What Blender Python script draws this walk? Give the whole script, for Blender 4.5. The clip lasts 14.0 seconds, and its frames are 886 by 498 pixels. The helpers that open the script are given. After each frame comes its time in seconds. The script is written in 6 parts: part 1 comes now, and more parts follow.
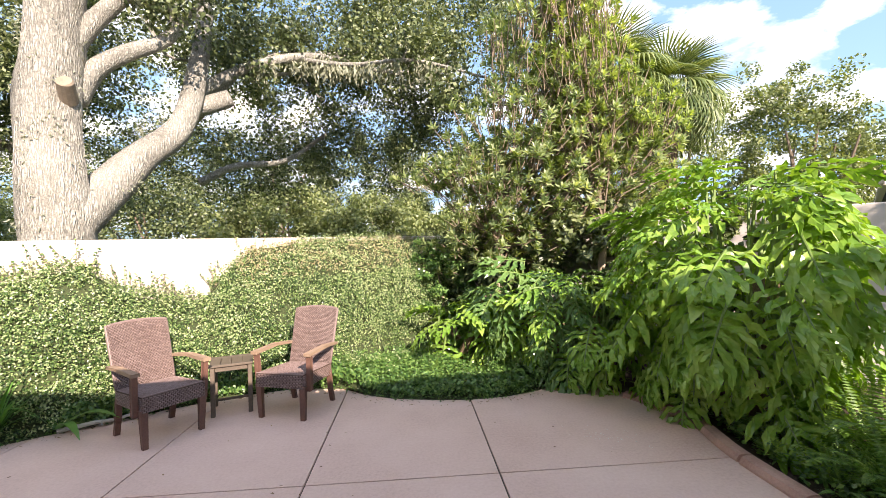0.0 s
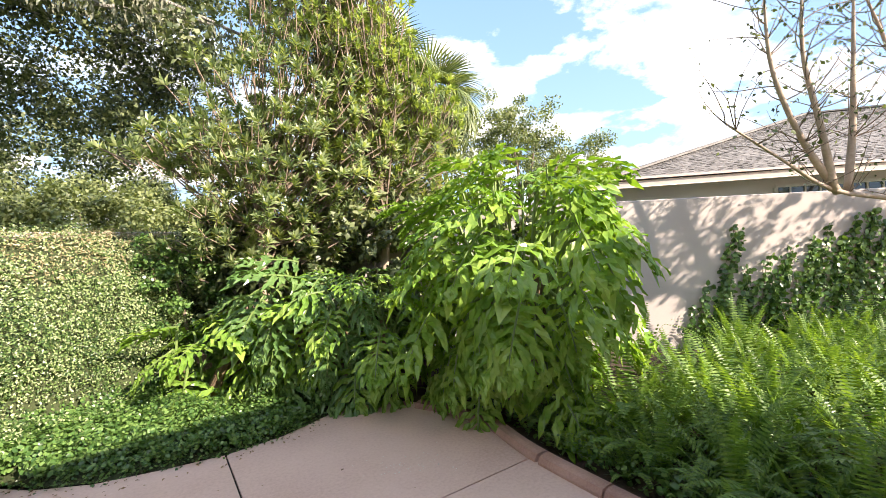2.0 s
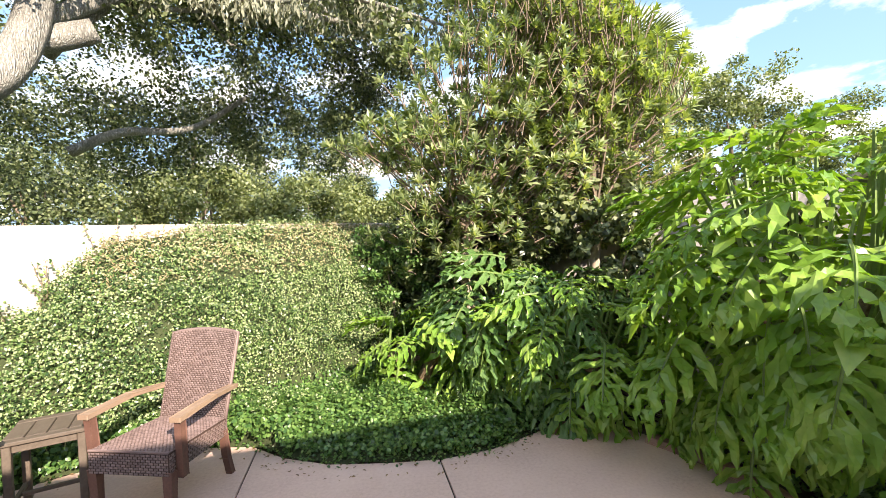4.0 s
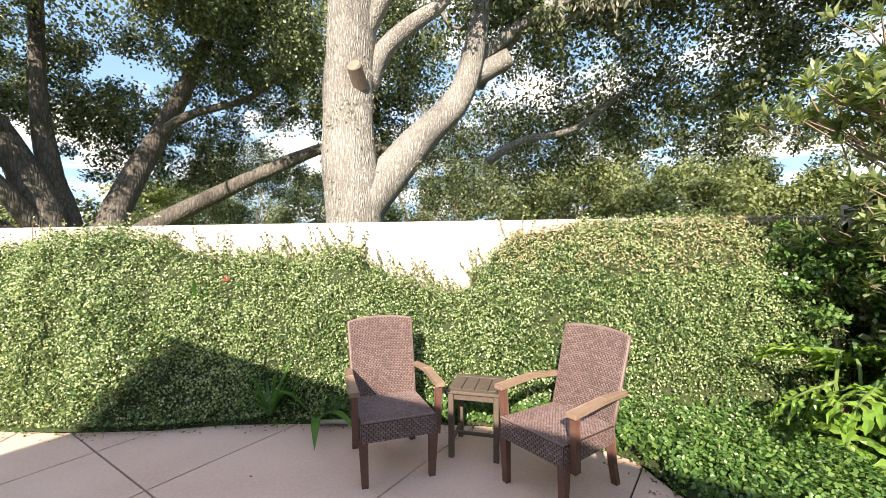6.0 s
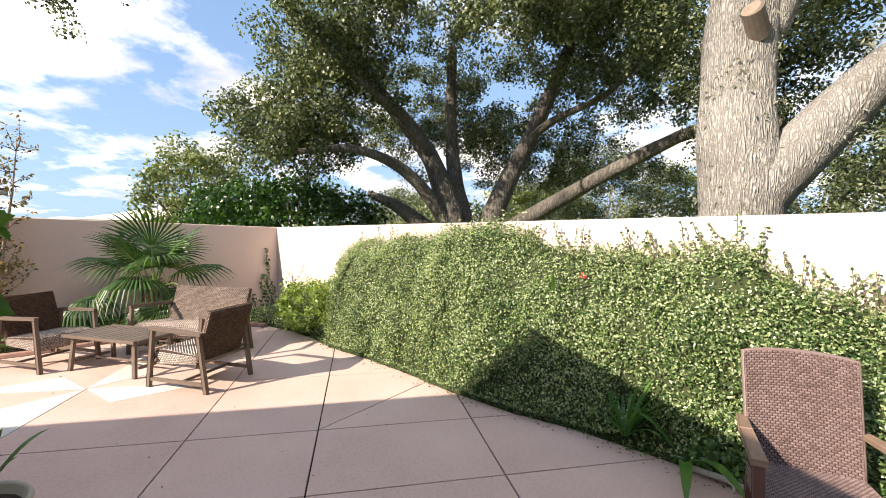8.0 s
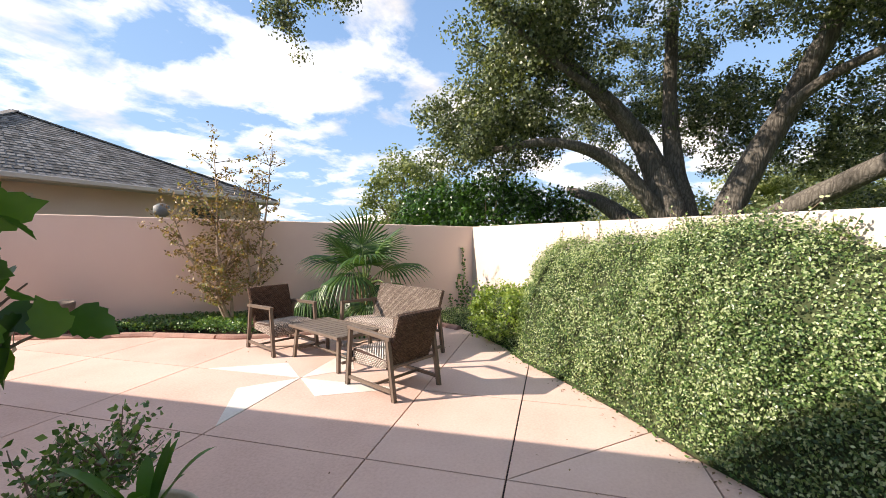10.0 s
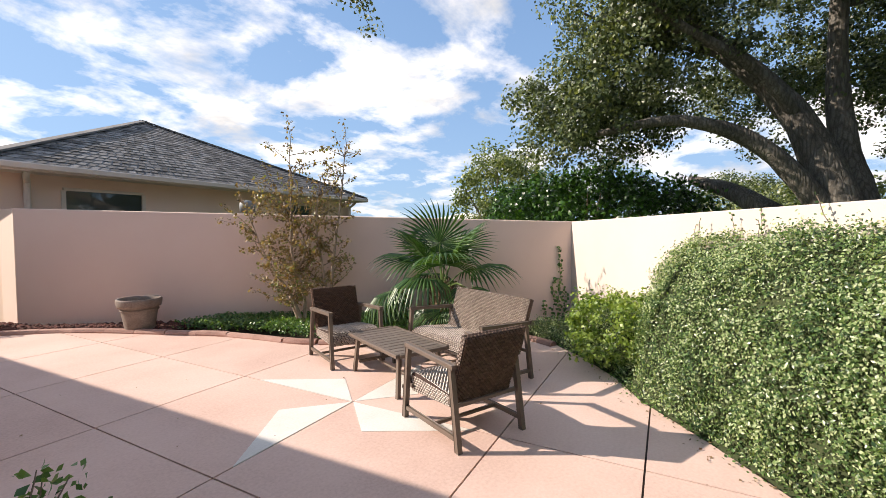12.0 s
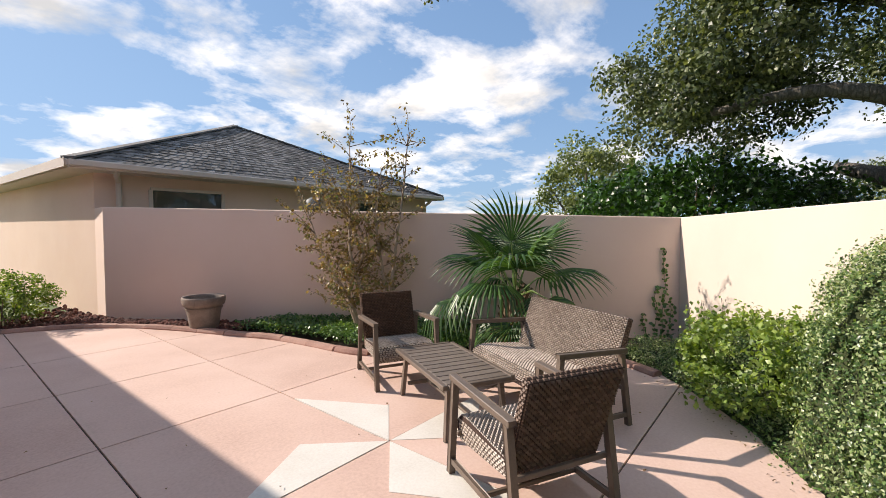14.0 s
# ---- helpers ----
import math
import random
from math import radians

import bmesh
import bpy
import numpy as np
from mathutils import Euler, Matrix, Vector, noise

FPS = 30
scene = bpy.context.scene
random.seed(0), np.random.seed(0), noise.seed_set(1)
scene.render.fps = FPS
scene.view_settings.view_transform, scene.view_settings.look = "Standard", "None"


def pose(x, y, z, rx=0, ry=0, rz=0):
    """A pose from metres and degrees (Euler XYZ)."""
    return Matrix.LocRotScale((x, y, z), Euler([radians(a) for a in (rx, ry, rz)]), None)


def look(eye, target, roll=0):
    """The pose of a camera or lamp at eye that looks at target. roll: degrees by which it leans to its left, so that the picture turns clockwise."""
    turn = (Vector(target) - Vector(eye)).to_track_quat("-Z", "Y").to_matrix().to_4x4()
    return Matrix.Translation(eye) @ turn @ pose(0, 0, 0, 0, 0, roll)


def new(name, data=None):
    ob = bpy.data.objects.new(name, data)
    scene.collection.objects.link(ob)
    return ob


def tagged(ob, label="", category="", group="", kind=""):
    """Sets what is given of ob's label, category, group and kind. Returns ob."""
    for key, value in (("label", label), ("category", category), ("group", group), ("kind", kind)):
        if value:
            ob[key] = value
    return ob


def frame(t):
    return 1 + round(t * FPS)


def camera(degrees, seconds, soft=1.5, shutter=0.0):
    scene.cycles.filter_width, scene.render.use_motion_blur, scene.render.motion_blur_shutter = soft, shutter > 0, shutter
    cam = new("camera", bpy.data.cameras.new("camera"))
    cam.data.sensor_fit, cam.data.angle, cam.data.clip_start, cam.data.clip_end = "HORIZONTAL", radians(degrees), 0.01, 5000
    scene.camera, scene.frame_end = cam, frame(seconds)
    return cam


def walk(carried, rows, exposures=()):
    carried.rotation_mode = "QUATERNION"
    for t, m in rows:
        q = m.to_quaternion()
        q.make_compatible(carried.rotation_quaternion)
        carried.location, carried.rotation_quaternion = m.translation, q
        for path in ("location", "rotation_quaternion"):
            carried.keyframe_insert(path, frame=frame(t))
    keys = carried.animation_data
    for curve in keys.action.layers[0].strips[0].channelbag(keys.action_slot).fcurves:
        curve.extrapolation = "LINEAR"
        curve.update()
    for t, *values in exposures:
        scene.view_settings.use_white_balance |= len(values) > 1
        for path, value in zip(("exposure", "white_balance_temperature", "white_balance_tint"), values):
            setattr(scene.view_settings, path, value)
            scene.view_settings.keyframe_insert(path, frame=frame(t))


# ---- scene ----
EXPOSURE, SKY, SUN = [(0, 2.68, 7500, 19), (2.2, 2.75, 7500, 18), (5, 2.65, 7450, 15), (7, 2.25, 7450, 17), (9, 2.15, 7400, 17), (12, 1.85, 7150, 16), (14, 1.65, 7100, 15)], 0.15, 2.1
cam = camera(92.4, 14.0, soft=0.65)
PATH = [
    (0, (0.28, -0.069, 1.564), (0.215, 1.93, 1.564), -1.5),
    (0.5, (0.331, 0.204, 1.557), (0.54, 2.193, 1.55), -2.0),
    (1, (0.375, 0.417, 1.537), (0.987, 2.321, 1.514), -2.4),
    (1.5, (0.392, 0.588, 1.526), (1.252, 2.393, 1.493), -2.5),
    (2, (0.376, 0.764, 1.525), (1.324, 2.525, 1.488), -2.4),
    (2.2, (0.346, 0.84, 1.535), (1.305, 2.595, 1.493), -2.6),
    (4.3, (0.111, 1.385, 1.604), (0.079, 3.384, 1.541), -1.3),
    (4.5, (0.088, 1.402, 1.608), (-0.104, 3.392, 1.548), -1.1),
    (5, (0.049, 1.425, 1.629), (-0.54, 3.335, 1.572), -0.3),
    (5.5, (-0.034, 1.505, 1.626), (-1.001, 3.254, 1.563), -0.4),
    (6, (-0.15, 1.588, 1.63), (-1.451, 3.105, 1.562), -0.4),
    (6.5, (-0.274, 1.599, 1.642), (-1.847, 2.832, 1.564), -0.1),
    (7, (-0.392, 1.617, 1.62), (-2.181, 2.508, 1.547), 0.1),
    (7.5, (-0.519, 1.649, 1.615), (-2.447, 2.175, 1.542), 0.4),
    (8, (-0.63, 1.694, 1.606), (-2.621, 1.871, 1.529), 0.5),
    (8.5, (-0.76, 1.717, 1.591), (-2.755, 1.596, 1.514), 0.5),
    (9, (-0.954, 1.706, 1.595), (-2.919, 1.343, 1.516), 0.4),
    (9.2, (-1.047, 1.677, 1.597), (-2.996, 1.238, 1.516), 0.3),
    (11.3, (-2.141, 1.391, 1.541), (-3.855, 0.364, 1.461), 0.1),
    (11.5, (-2.237, 1.345, 1.534), (-3.935, 0.291, 1.452), 0.1),
    (12, (-2.492, 1.267, 1.532), (-4.15, 0.152, 1.446), -0.1),
    (12.5, (-2.724, 1.165, 1.505), (-4.35, 0.004, 1.422), 0.0),
    (13, (-2.966, 1.051, 1.491), (-4.55, -0.167, 1.408), -0.0),
    (13.5, (-3.131, 0.95, 1.479), (-4.652, -0.347, 1.416), 0.7),
    (14, (-3.335, 0.87, 1.486), (-4.743, -0.548, 1.404), -0.0),
]
walk(cam, [(t, look(eye, target, roll)) for t, eye, target, roll in PATH], exposures=EXPOSURE)

# ---- sky, clouds and sun ----
SUN_DIR = Vector((0.44, -0.76, 0.50)).normalized()
world = bpy.data.worlds.new("sky")
scene.world = world
world.use_nodes = True
wn, wl = world.node_tree.nodes, world.node_tree.links
wn.clear()


def node(tree_nodes, kind, **values):
    n = tree_nodes.new(kind)
    for key, value in values.items():
        if key in n.inputs:
            n.inputs[key].default_value = value
    return n


sky = wn.new("ShaderNodeTexSky")
sky.sky_type = "NISHITA"
sky.sun_disc = False
sky.sun_elevation = math.asin(SUN_DIR.z)
sky.sun_rotation = math.atan2(SUN_DIR.x, SUN_DIR.y)
sky.air_density, sky.dust_density, sky.ozone_density = 1.0, 0.35, 1.6
coord = wn.new("ShaderNodeTexCoord")
sep = wn.new("ShaderNodeSeparateXYZ")
wl.new(coord.outputs["Generated"], sep.inputs[0])


def wmath(op, a, b):
    n = wn.new("ShaderNodeMath")
    n.operation = op
    for k, v in enumerate((a, b)):
        if isinstance(v, (int, float)):
            n.inputs[k].default_value = v
        else:
            wl.new(v, n.inputs[k])
    return n.outputs[0]


zz = wmath("ADD", wmath("MAXIMUM", sep.outputs[2], 0.0), 0.22)
comb = wn.new("ShaderNodeCombineXYZ")
wl.new(wmath("DIVIDE", sep.outputs[0], zz), comb.inputs[0])
wl.new(wmath("DIVIDE", sep.outputs[1], zz), comb.inputs[1])
comb.inputs[2].default_value = 3.7
cloud = node(wn, "ShaderNodeTexNoise", Scale=2.1, Detail=9.0, Roughness=0.56, Lacunarity=2.1, Distortion=0.15)
wl.new(comb.outputs[0], cloud.inputs["Vector"])
ramp = wn.new("ShaderNodeValToRGB")
ramp.color_ramp.elements[0].position, ramp.color_ramp.elements[1].position = 0.47, 0.63
wl.new(cloud.outputs["Fac"], ramp.inputs[0])
shade = node(wn, "ShaderNodeTexNoise", Scale=2.6, Detail=5.0, Roughness=0.5)
wl.new(comb.outputs[0], shade.inputs["Vector"])
shade_ramp = wn.new("ShaderNodeValToRGB")
shade_ramp.color_ramp.elements[0].position, shade_ramp.color_ramp.elements[1].position = 0.36, 0.6
shade_ramp.color_ramp.elements[0].color, shade_ramp.color_ramp.elements[1].color = (1.5, 1.6, 1.7, 1), (3.1, 3.1, 3.05, 1)
wl.new(shade.outputs["Fac"], shade_ramp.inputs[0])
cmix = wn.new("ShaderNodeMixRGB")
wl.new(ramp.outputs[0], cmix.inputs[0])
gain = wn.new("ShaderNodeMixRGB")
gain.blend_type = "MULTIPLY"
gain.inputs[0].default_value = 1.0
gain.inputs[2].default_value = (0.66, 0.86, 1.08, 1)
wl.new(sky.outputs[0], gain.inputs[1])
parts = wn.new("ShaderNodeSeparateColor")
wl.new(gain.outputs[0], parts.inputs[0])
haze = wn.new("ShaderNodeCombineColor")
for k, most in enumerate((1.0, 1.65, 2.6)):
    c = parts.outputs[k]
    wl.new(wmath("DIVIDE", wmath("MULTIPLY", c, most), wmath("ADD", c, most)), haze.inputs[k])
wl.new(haze.outputs[0], cmix.inputs[1])
wl.new(shade_ramp.outputs[0], cmix.inputs[2])
bg = wn.new("ShaderNodeBackground")
bg.inputs["Strength"].default_value = SKY
wl.new(cmix.outputs[0], bg.inputs[0])
wout = wn.new("ShaderNodeOutputWorld")
wl.new(bg.outputs[0], wout.inputs[0])

sun = new("sun", bpy.data.lights.new("sun", "SUN"))
sun.data.energy, sun.data.angle, sun.data.color = SUN, radians(0.55), (1.0, 0.95, 0.87)
sun.matrix_world = look(SUN_DIR * 60, (0, 0, 0))


# ---- materials ----
def material(name, colours, rough=0.7, scale=6.0, fine=90.0, bump=0.2, metal=0.0, island=0.0, objects=0.0, spec=0.4, grain=(1, 1, 1), contrast=(0.3, 0.7), dist=0.01):
    """Two colours mixed by noise at two scales, with a bump; island / objects: how far single pieces differ."""
    m = bpy.data.materials.new(name)
    m.use_nodes = True
    n, l = m.node_tree.nodes, m.node_tree.links
    p = n["Principled BSDF"]
    tc = n.new("ShaderNodeTexCoord")
    mp = n.new("ShaderNodeMapping")
    mp.inputs["Scale"].default_value = grain
    geo = n.new("ShaderNodeNewGeometry")
    l.new(geo.outputs["Position"] if not objects < 0 else tc.outputs["Object"], mp.inputs[0])
    big = node(n, "ShaderNodeTexNoise", Scale=scale, Detail=6.0, Roughness=0.6)
    small = node(n, "ShaderNodeTexNoise", Scale=fine, Detail=4.0, Roughness=0.6)
    l.new(mp.outputs[0], big.inputs["Vector"])
    l.new(mp.outputs[0], small.inputs["Vector"])
    mixf = n.new("ShaderNodeMath")
    mixf.operation = "MULTIPLY_ADD"
    l.new(small.outputs["Fac"], mixf.inputs[0])
    mixf.inputs[1].default_value = 0.45
    half = n.new("ShaderNodeMath")
    half.operation = "MULTIPLY"
    half.inputs[1].default_value = 0.55
    l.new(big.outputs["Fac"], half.inputs[0])
    l.new(half.outputs[0], mixf.inputs[2])
    r = n.new("ShaderNodeValToRGB")
    e = r.color_ramp.elements
    e[0].position, e[1].position = contrast
    e[0].color, e[1].color = (*colours[0], 1), (*colours[-1], 1)
    for k, c in enumerate(colours[1:-1]):
        x = e.new(contrast[0] + (contrast[1] - contrast[0]) * (k + 1) / (len(colours) - 1))
        x.color = (*c, 1)
    fac = mixf.outputs[0]
    if island > 0 or objects > 0:
        src = geo.outputs["Random Per Island"]
        if objects > 0:
            info = n.new("ShaderNodeObjectInfo")
            src = info.outputs["Random"]
        amount = max(island, objects)
        a = n.new("ShaderNodeMath")
        a.operation = "MULTIPLY_ADD"
        l.new(src, a.inputs[0])
        a.inputs[1].default_value = amount
        a.inputs[2].default_value = -amount / 2
        b = n.new("ShaderNodeMath")
        b.operation = "ADD"
        l.new(a.outputs[0], b.inputs[0])
        l.new(fac, b.inputs[1])
        fac = b.outputs[0]
    l.new(fac, r.inputs[0])
    l.new(r.outputs[0], p.inputs["Base Color"])
    p.inputs["Roughness"].default_value = rough
    p.inputs["Metallic"].default_value = metal
    p.inputs["Specular IOR Level"].default_value = spec
    if bump:
        bp = node(n, "ShaderNodeBump", Strength=bump, Distance=dist)
        l.new(mixf.outputs[0], bp.inputs["Height"])
        l.new(bp.outputs[0], p.inputs["Normal"])
    return m


def leaf_material(name, colours, rough=0.42, through_light=0.3, spread=0.9, patch=1.3):
    """Leaves: each differs from the next, patches of the plant differ too, and light shines through."""
    m = bpy.data.materials.new(name)
    m.use_nodes = True
    n, l = m.node_tree.nodes, m.node_tree.links
    p = n["Principled BSDF"]
    geo = n.new("ShaderNodeNewGeometry")
    nz = node(n, "ShaderNodeTexNoise", Scale=patch, Detail=4.0, Roughness=0.6)
    l.new(geo.outputs["Position"], nz.inputs["Vector"])
    a = n.new("ShaderNodeMath")
    a.operation = "MULTIPLY_ADD"
    l.new(geo.outputs["Random Per Island"], a.inputs[0])
    a.inputs[1].default_value = spread
    a.inputs[2].default_value = -spread / 2
    b = n.new("ShaderNodeMath")
    b.operation = "ADD"
    l.new(a.outputs[0], b.inputs[0])
    l.new(nz.outputs["Fac"], b.inputs[1])
    r = n.new("ShaderNodeValToRGB")
    e = r.color_ramp.elements
    e[0].position, e[1].position = 0.12, 0.9
    e[0].color, e[1].color = (*colours[0], 1), (*colours[-1], 1)
    for k, c in enumerate(colours[1:-1]):
        x = e.new(0.12 + 0.78 * (k + 1) / (len(colours) - 1))
        x.color = (*c, 1)
    l.new(b.outputs[0], r.inputs[0])
    l.new(r.outputs[0], p.inputs["Base Color"])
    p.inputs["Roughness"].default_value = rough
    p.inputs["Specular IOR Level"].default_value = 0.5
    vein = node(n, "ShaderNodeTexNoise", Scale=70.0, Detail=3.0)
    l.new(geo.outputs["Position"], vein.inputs["Vector"])
    bp = node(n, "ShaderNodeBump", Strength=0.15, Distance=0.004)
    l.new(vein.outputs["Fac"], bp.inputs["Height"])
    l.new(bp.outputs[0], p.inputs["Normal"])
    tr = n.new("ShaderNodeBsdfTranslucent")
    warm = n.new("ShaderNodeMixRGB")
    warm.blend_type = "MULTIPLY"
    warm.inputs[0].default_value = 1.0
    warm.inputs[2].default_value = (1.5, 1.5, 0.5, 1)
    l.new(r.outputs[0], warm.inputs[1])
    l.new(warm.outputs[0], tr.inputs[0])
    mx = n.new("ShaderNodeMixShader")
    mx.inputs[0].default_value = through_light
    l.new(p.outputs[0], mx.inputs[1])
    l.new(tr.outputs[0], mx.inputs[2])
    l.new(mx.outputs[0], n["Material Output"].inputs[0])
    return m


def bark_material(name, colours, scale):
    """Furrowed bark: stretched cells whose edges are deep and dark, with pale lichen patches."""
    m = material(name, colours, 0.95, 1.3, 40, 0.0, contrast=(0.25, 0.75))
    n, l = m.node_tree.nodes, m.node_tree.links
    p = n["Principled BSDF"]
    geo = n.new("ShaderNodeNewGeometry")
    mp = n.new("ShaderNodeMapping")
    mp.inputs["Scale"].default_value = (1, 1, 0.17)
    l.new(geo.outputs["Position"], mp.inputs[0])
    wob = node(n, "ShaderNodeTexNoise", Scale=scale * 0.6, Detail=4.0)
    l.new(mp.outputs[0], wob.inputs["Vector"])
    add = n.new("ShaderNodeMixRGB")
    add.blend_type = "ADD"
    add.inputs[0].default_value = 0.09
    l.new(mp.outputs[0], add.inputs[1])
    l.new(wob.outputs["Color"], add.inputs[2])
    vor = node(n, "ShaderNodeTexVoronoi", Scale=scale)
    vor.feature = "DISTANCE_TO_EDGE"
    l.new(add.outputs[0], vor.inputs["Vector"])
    rp = n.new("ShaderNodeValToRGB")
    rp.color_ramp.elements[0].position, rp.color_ramp.elements[1].position = 0.0, 0.22
    rp.color_ramp.elements[0].color = (0.25, 0.23, 0.21, 1)
    l.new(vor.outputs["Distance"], rp.inputs[0])
    mul = n.new("ShaderNodeMixRGB")
    mul.blend_type = "MULTIPLY"
    mul.inputs[0].default_value = 0.6
    src = p.inputs["Base Color"].links[0].from_socket
    l.new(src, mul.inputs[1])
    l.new(rp.outputs[0], mul.inputs[2])
    l.new(mul.outputs[0], p.inputs["Base Color"])
    bp = node(n, "ShaderNodeBump", Strength=1.0, Distance=0.035)
    l.new(vor.outputs["Distance"], bp.inputs["Height"])
    l.new(bp.outputs[0], p.inputs["Normal"])
    return m


M = {}
M["slab"] = material("pink_concrete", [(0.53, 0.355, 0.29), (0.65, 0.46, 0.385), (0.72, 0.535, 0.46)], 0.75, 1.1, 45, 0.12, objects=0.12)
M["joint"] = material("joint_dirt", [(0.02, 0.014, 0.012), (0.07, 0.05, 0.04)], 0.95, 9, 120, 0.5)
M["curb"] = material("curb_concrete", [(0.28, 0.15, 0.12), (0.47, 0.29, 0.23)], 0.85, 5, 70, 0.5, objects=0.2)
M["star"] = material("white_inlay", [(0.62, 0.58, 0.52), (0.78, 0.75, 0.70)], 0.7, 2.5, 60, 0.15)
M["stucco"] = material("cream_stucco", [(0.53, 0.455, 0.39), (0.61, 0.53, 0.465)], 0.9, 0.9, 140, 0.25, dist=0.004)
# stucco of the east wall, its tree shade put into one greyer colour
M["stucco_shade"] = material("shade_greyed_stucco", [(0.38, 0.34, 0.32), (0.49, 0.44, 0.415)], 0.9, 1.2, 140, 0.25, dist=0.004)
M["stucco_pink"] = material("pink_stucco", [(0.74, 0.56, 0.47), (0.80, 0.63, 0.54)], 0.9, 0.8, 140, 0.25, dist=0.004)
M["house"] = material("peach_stucco", [(0.76, 0.55, 0.43), (0.83, 0.64, 0.52)], 0.9, 0.9, 120, 0.2, dist=0.004)
M["house_white"] = material("white_stucco", [(0.70, 0.66, 0.58), (0.78, 0.74, 0.66)], 0.85, 0.9, 120, 0.15, dist=0.004)
M["trim"] = material("painted_trim", [(0.62, 0.52, 0.44), (0.70, 0.60, 0.52)], 0.55, 2, 50, 0.05)
M["shingle"] = material("grey_shingle", [(0.075, 0.07, 0.065), (0.165, 0.155, 0.145), (0.26, 0.245, 0.23)], 0.92, 2.2, 60, 0.5, island=0.45, objects=0.0)
M["soil"] = material("soil", [(0.03, 0.02, 0.013), (0.09, 0.06, 0.04)], 0.95, 7, 60, 0.8, dist=0.03)
M["grass"] = material("far_grass", [(0.05, 0.085, 0.02), (0.11, 0.15, 0.045)], 0.9, 0.6, 30, 0.5, dist=0.03)
M["lava"] = material("lava_rock", [(0.05, 0.02, 0.015), (0.16, 0.06, 0.045)], 0.95, 12, 90, 0.6, island=0.6)
M["bark"] = bark_material("oak_bark", [(0.11, 0.10, 0.085), (0.38, 0.365, 0.325), (0.60, 0.585, 0.54)], 34)
M["bark_dark"] = bark_material("dark_oak_bark", [(0.045, 0.04, 0.034), (0.15, 0.135, 0.115), (0.28, 0.26, 0.22)], 12)
M["cut_wood"] = material("cut_wood", [(0.20, 0.155, 0.115), (0.31, 0.25, 0.19)], 0.9, 9, 60, 0.4)
M["twig"] = material("twig_bark", [(0.12, 0.085, 0.06), (0.26, 0.20, 0.15)], 0.9, 12, 60, 0.3)
M["pale_twig"] = material("pale_smooth_bark", [(0.30, 0.22, 0.16), (0.50, 0.40, 0.31)], 0.8, 8, 40, 0.3)
M["vine"] = leaf_material("vine_leaves", [(0.028, 0.064, 0.02), (0.09, 0.165, 0.05), (0.205, 0.295, 0.105), (0.45, 0.51, 0.30)], 0.3, 0.28, spread=1.0)
M["ivy"] = leaf_material("ground_ivy", [(0.035, 0.09, 0.022), (0.085, 0.18, 0.045), (0.17, 0.28, 0.08)], 0.32, 0.25)
# dark colour that paints the shade in the gaps between vine leaves
M["core"] = material("vine_shade_sheet", [(0.022, 0.032, 0.012), (0.06, 0.075, 0.028)], 0.95, 12, 60, 0.8, dist=0.03)
M["dry"] = leaf_material("dry_leaves", [(0.10, 0.05, 0.025), (0.20, 0.12, 0.06), (0.30, 0.20, 0.11)], 0.8, 0.1)
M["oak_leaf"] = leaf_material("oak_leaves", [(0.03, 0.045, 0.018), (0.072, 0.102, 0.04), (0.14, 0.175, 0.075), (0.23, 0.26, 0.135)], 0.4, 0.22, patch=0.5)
# brighter copy of the oak leaf, with sunlight put into its colour
M["oak_leaf_sunlit"] = leaf_material("sunlit_oak_leaves", [(0.08, 0.11, 0.04), (0.155, 0.195, 0.07), (0.26, 0.29, 0.13)], 0.4, 0.3, patch=0.5)
M["hedge"] = leaf_material("dark_hedge_leaves", [(0.01, 0.03, 0.007), (0.025, 0.075, 0.012), (0.06, 0.15, 0.02)], 0.35, 0.25, patch=0.6)
M["shrub"] = leaf_material("shrub_leaves", [(0.085, 0.135, 0.055), (0.22, 0.285, 0.13), (0.42, 0.47, 0.26)], 0.26, 0.38, patch=1.0)
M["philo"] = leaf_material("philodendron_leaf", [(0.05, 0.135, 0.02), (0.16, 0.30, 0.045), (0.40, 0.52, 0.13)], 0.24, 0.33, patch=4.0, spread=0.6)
# darker copy of the philodendron leaf: the shrub's shade is in the colour
M["philo_shaded"] = leaf_material("shaded_philodendron_leaf", [(0.045, 0.11, 0.03), (0.095, 0.195, 0.055), (0.20, 0.31, 0.10)], 0.28, 0.3, patch=2.2, spread=0.6)
M["podo"] = leaf_material("narrow_shrub_leaves", [(0.12, 0.18, 0.05), (0.25, 0.335, 0.105), (0.41, 0.47, 0.19)], 0.3, 0.4, patch=1.0)
M["petiole"] = material("petiole", [(0.10, 0.17, 0.04), (0.17, 0.24, 0.07)], 0.5, 8, 40, 0.1)
M["fern"] = leaf_material("fern_fronds", [(0.06, 0.13, 0.028), (0.13, 0.235, 0.048), (0.25, 0.36, 0.09)], 0.4, 0.4, spread=0.5, patch=1.6)
M["palm"] = leaf_material("fan_palm_leaf", [(0.02, 0.065, 0.016), (0.05, 0.12, 0.03), (0.10, 0.19, 0.05)], 0.4, 0.25, patch=1.5)
M["palm_far"] = leaf_material("cabbage_palm_leaf", [(0.07, 0.11, 0.035), (0.15, 0.20, 0.07), (0.25, 0.29, 0.12)], 0.45, 0.25, patch=0.8)
M["palm_dead"] = leaf_material("dead_palm_leaf", [(0.12, 0.08, 0.035), (0.24, 0.17, 0.08), (0.34, 0.26, 0.14)], 0.8, 0.15)
M["fibre"] = material("palm_trunk_fibre", [(0.06, 0.04, 0.025), (0.22, 0.15, 0.09)], 0.95, 14, 80, 0.8, dist=0.02)
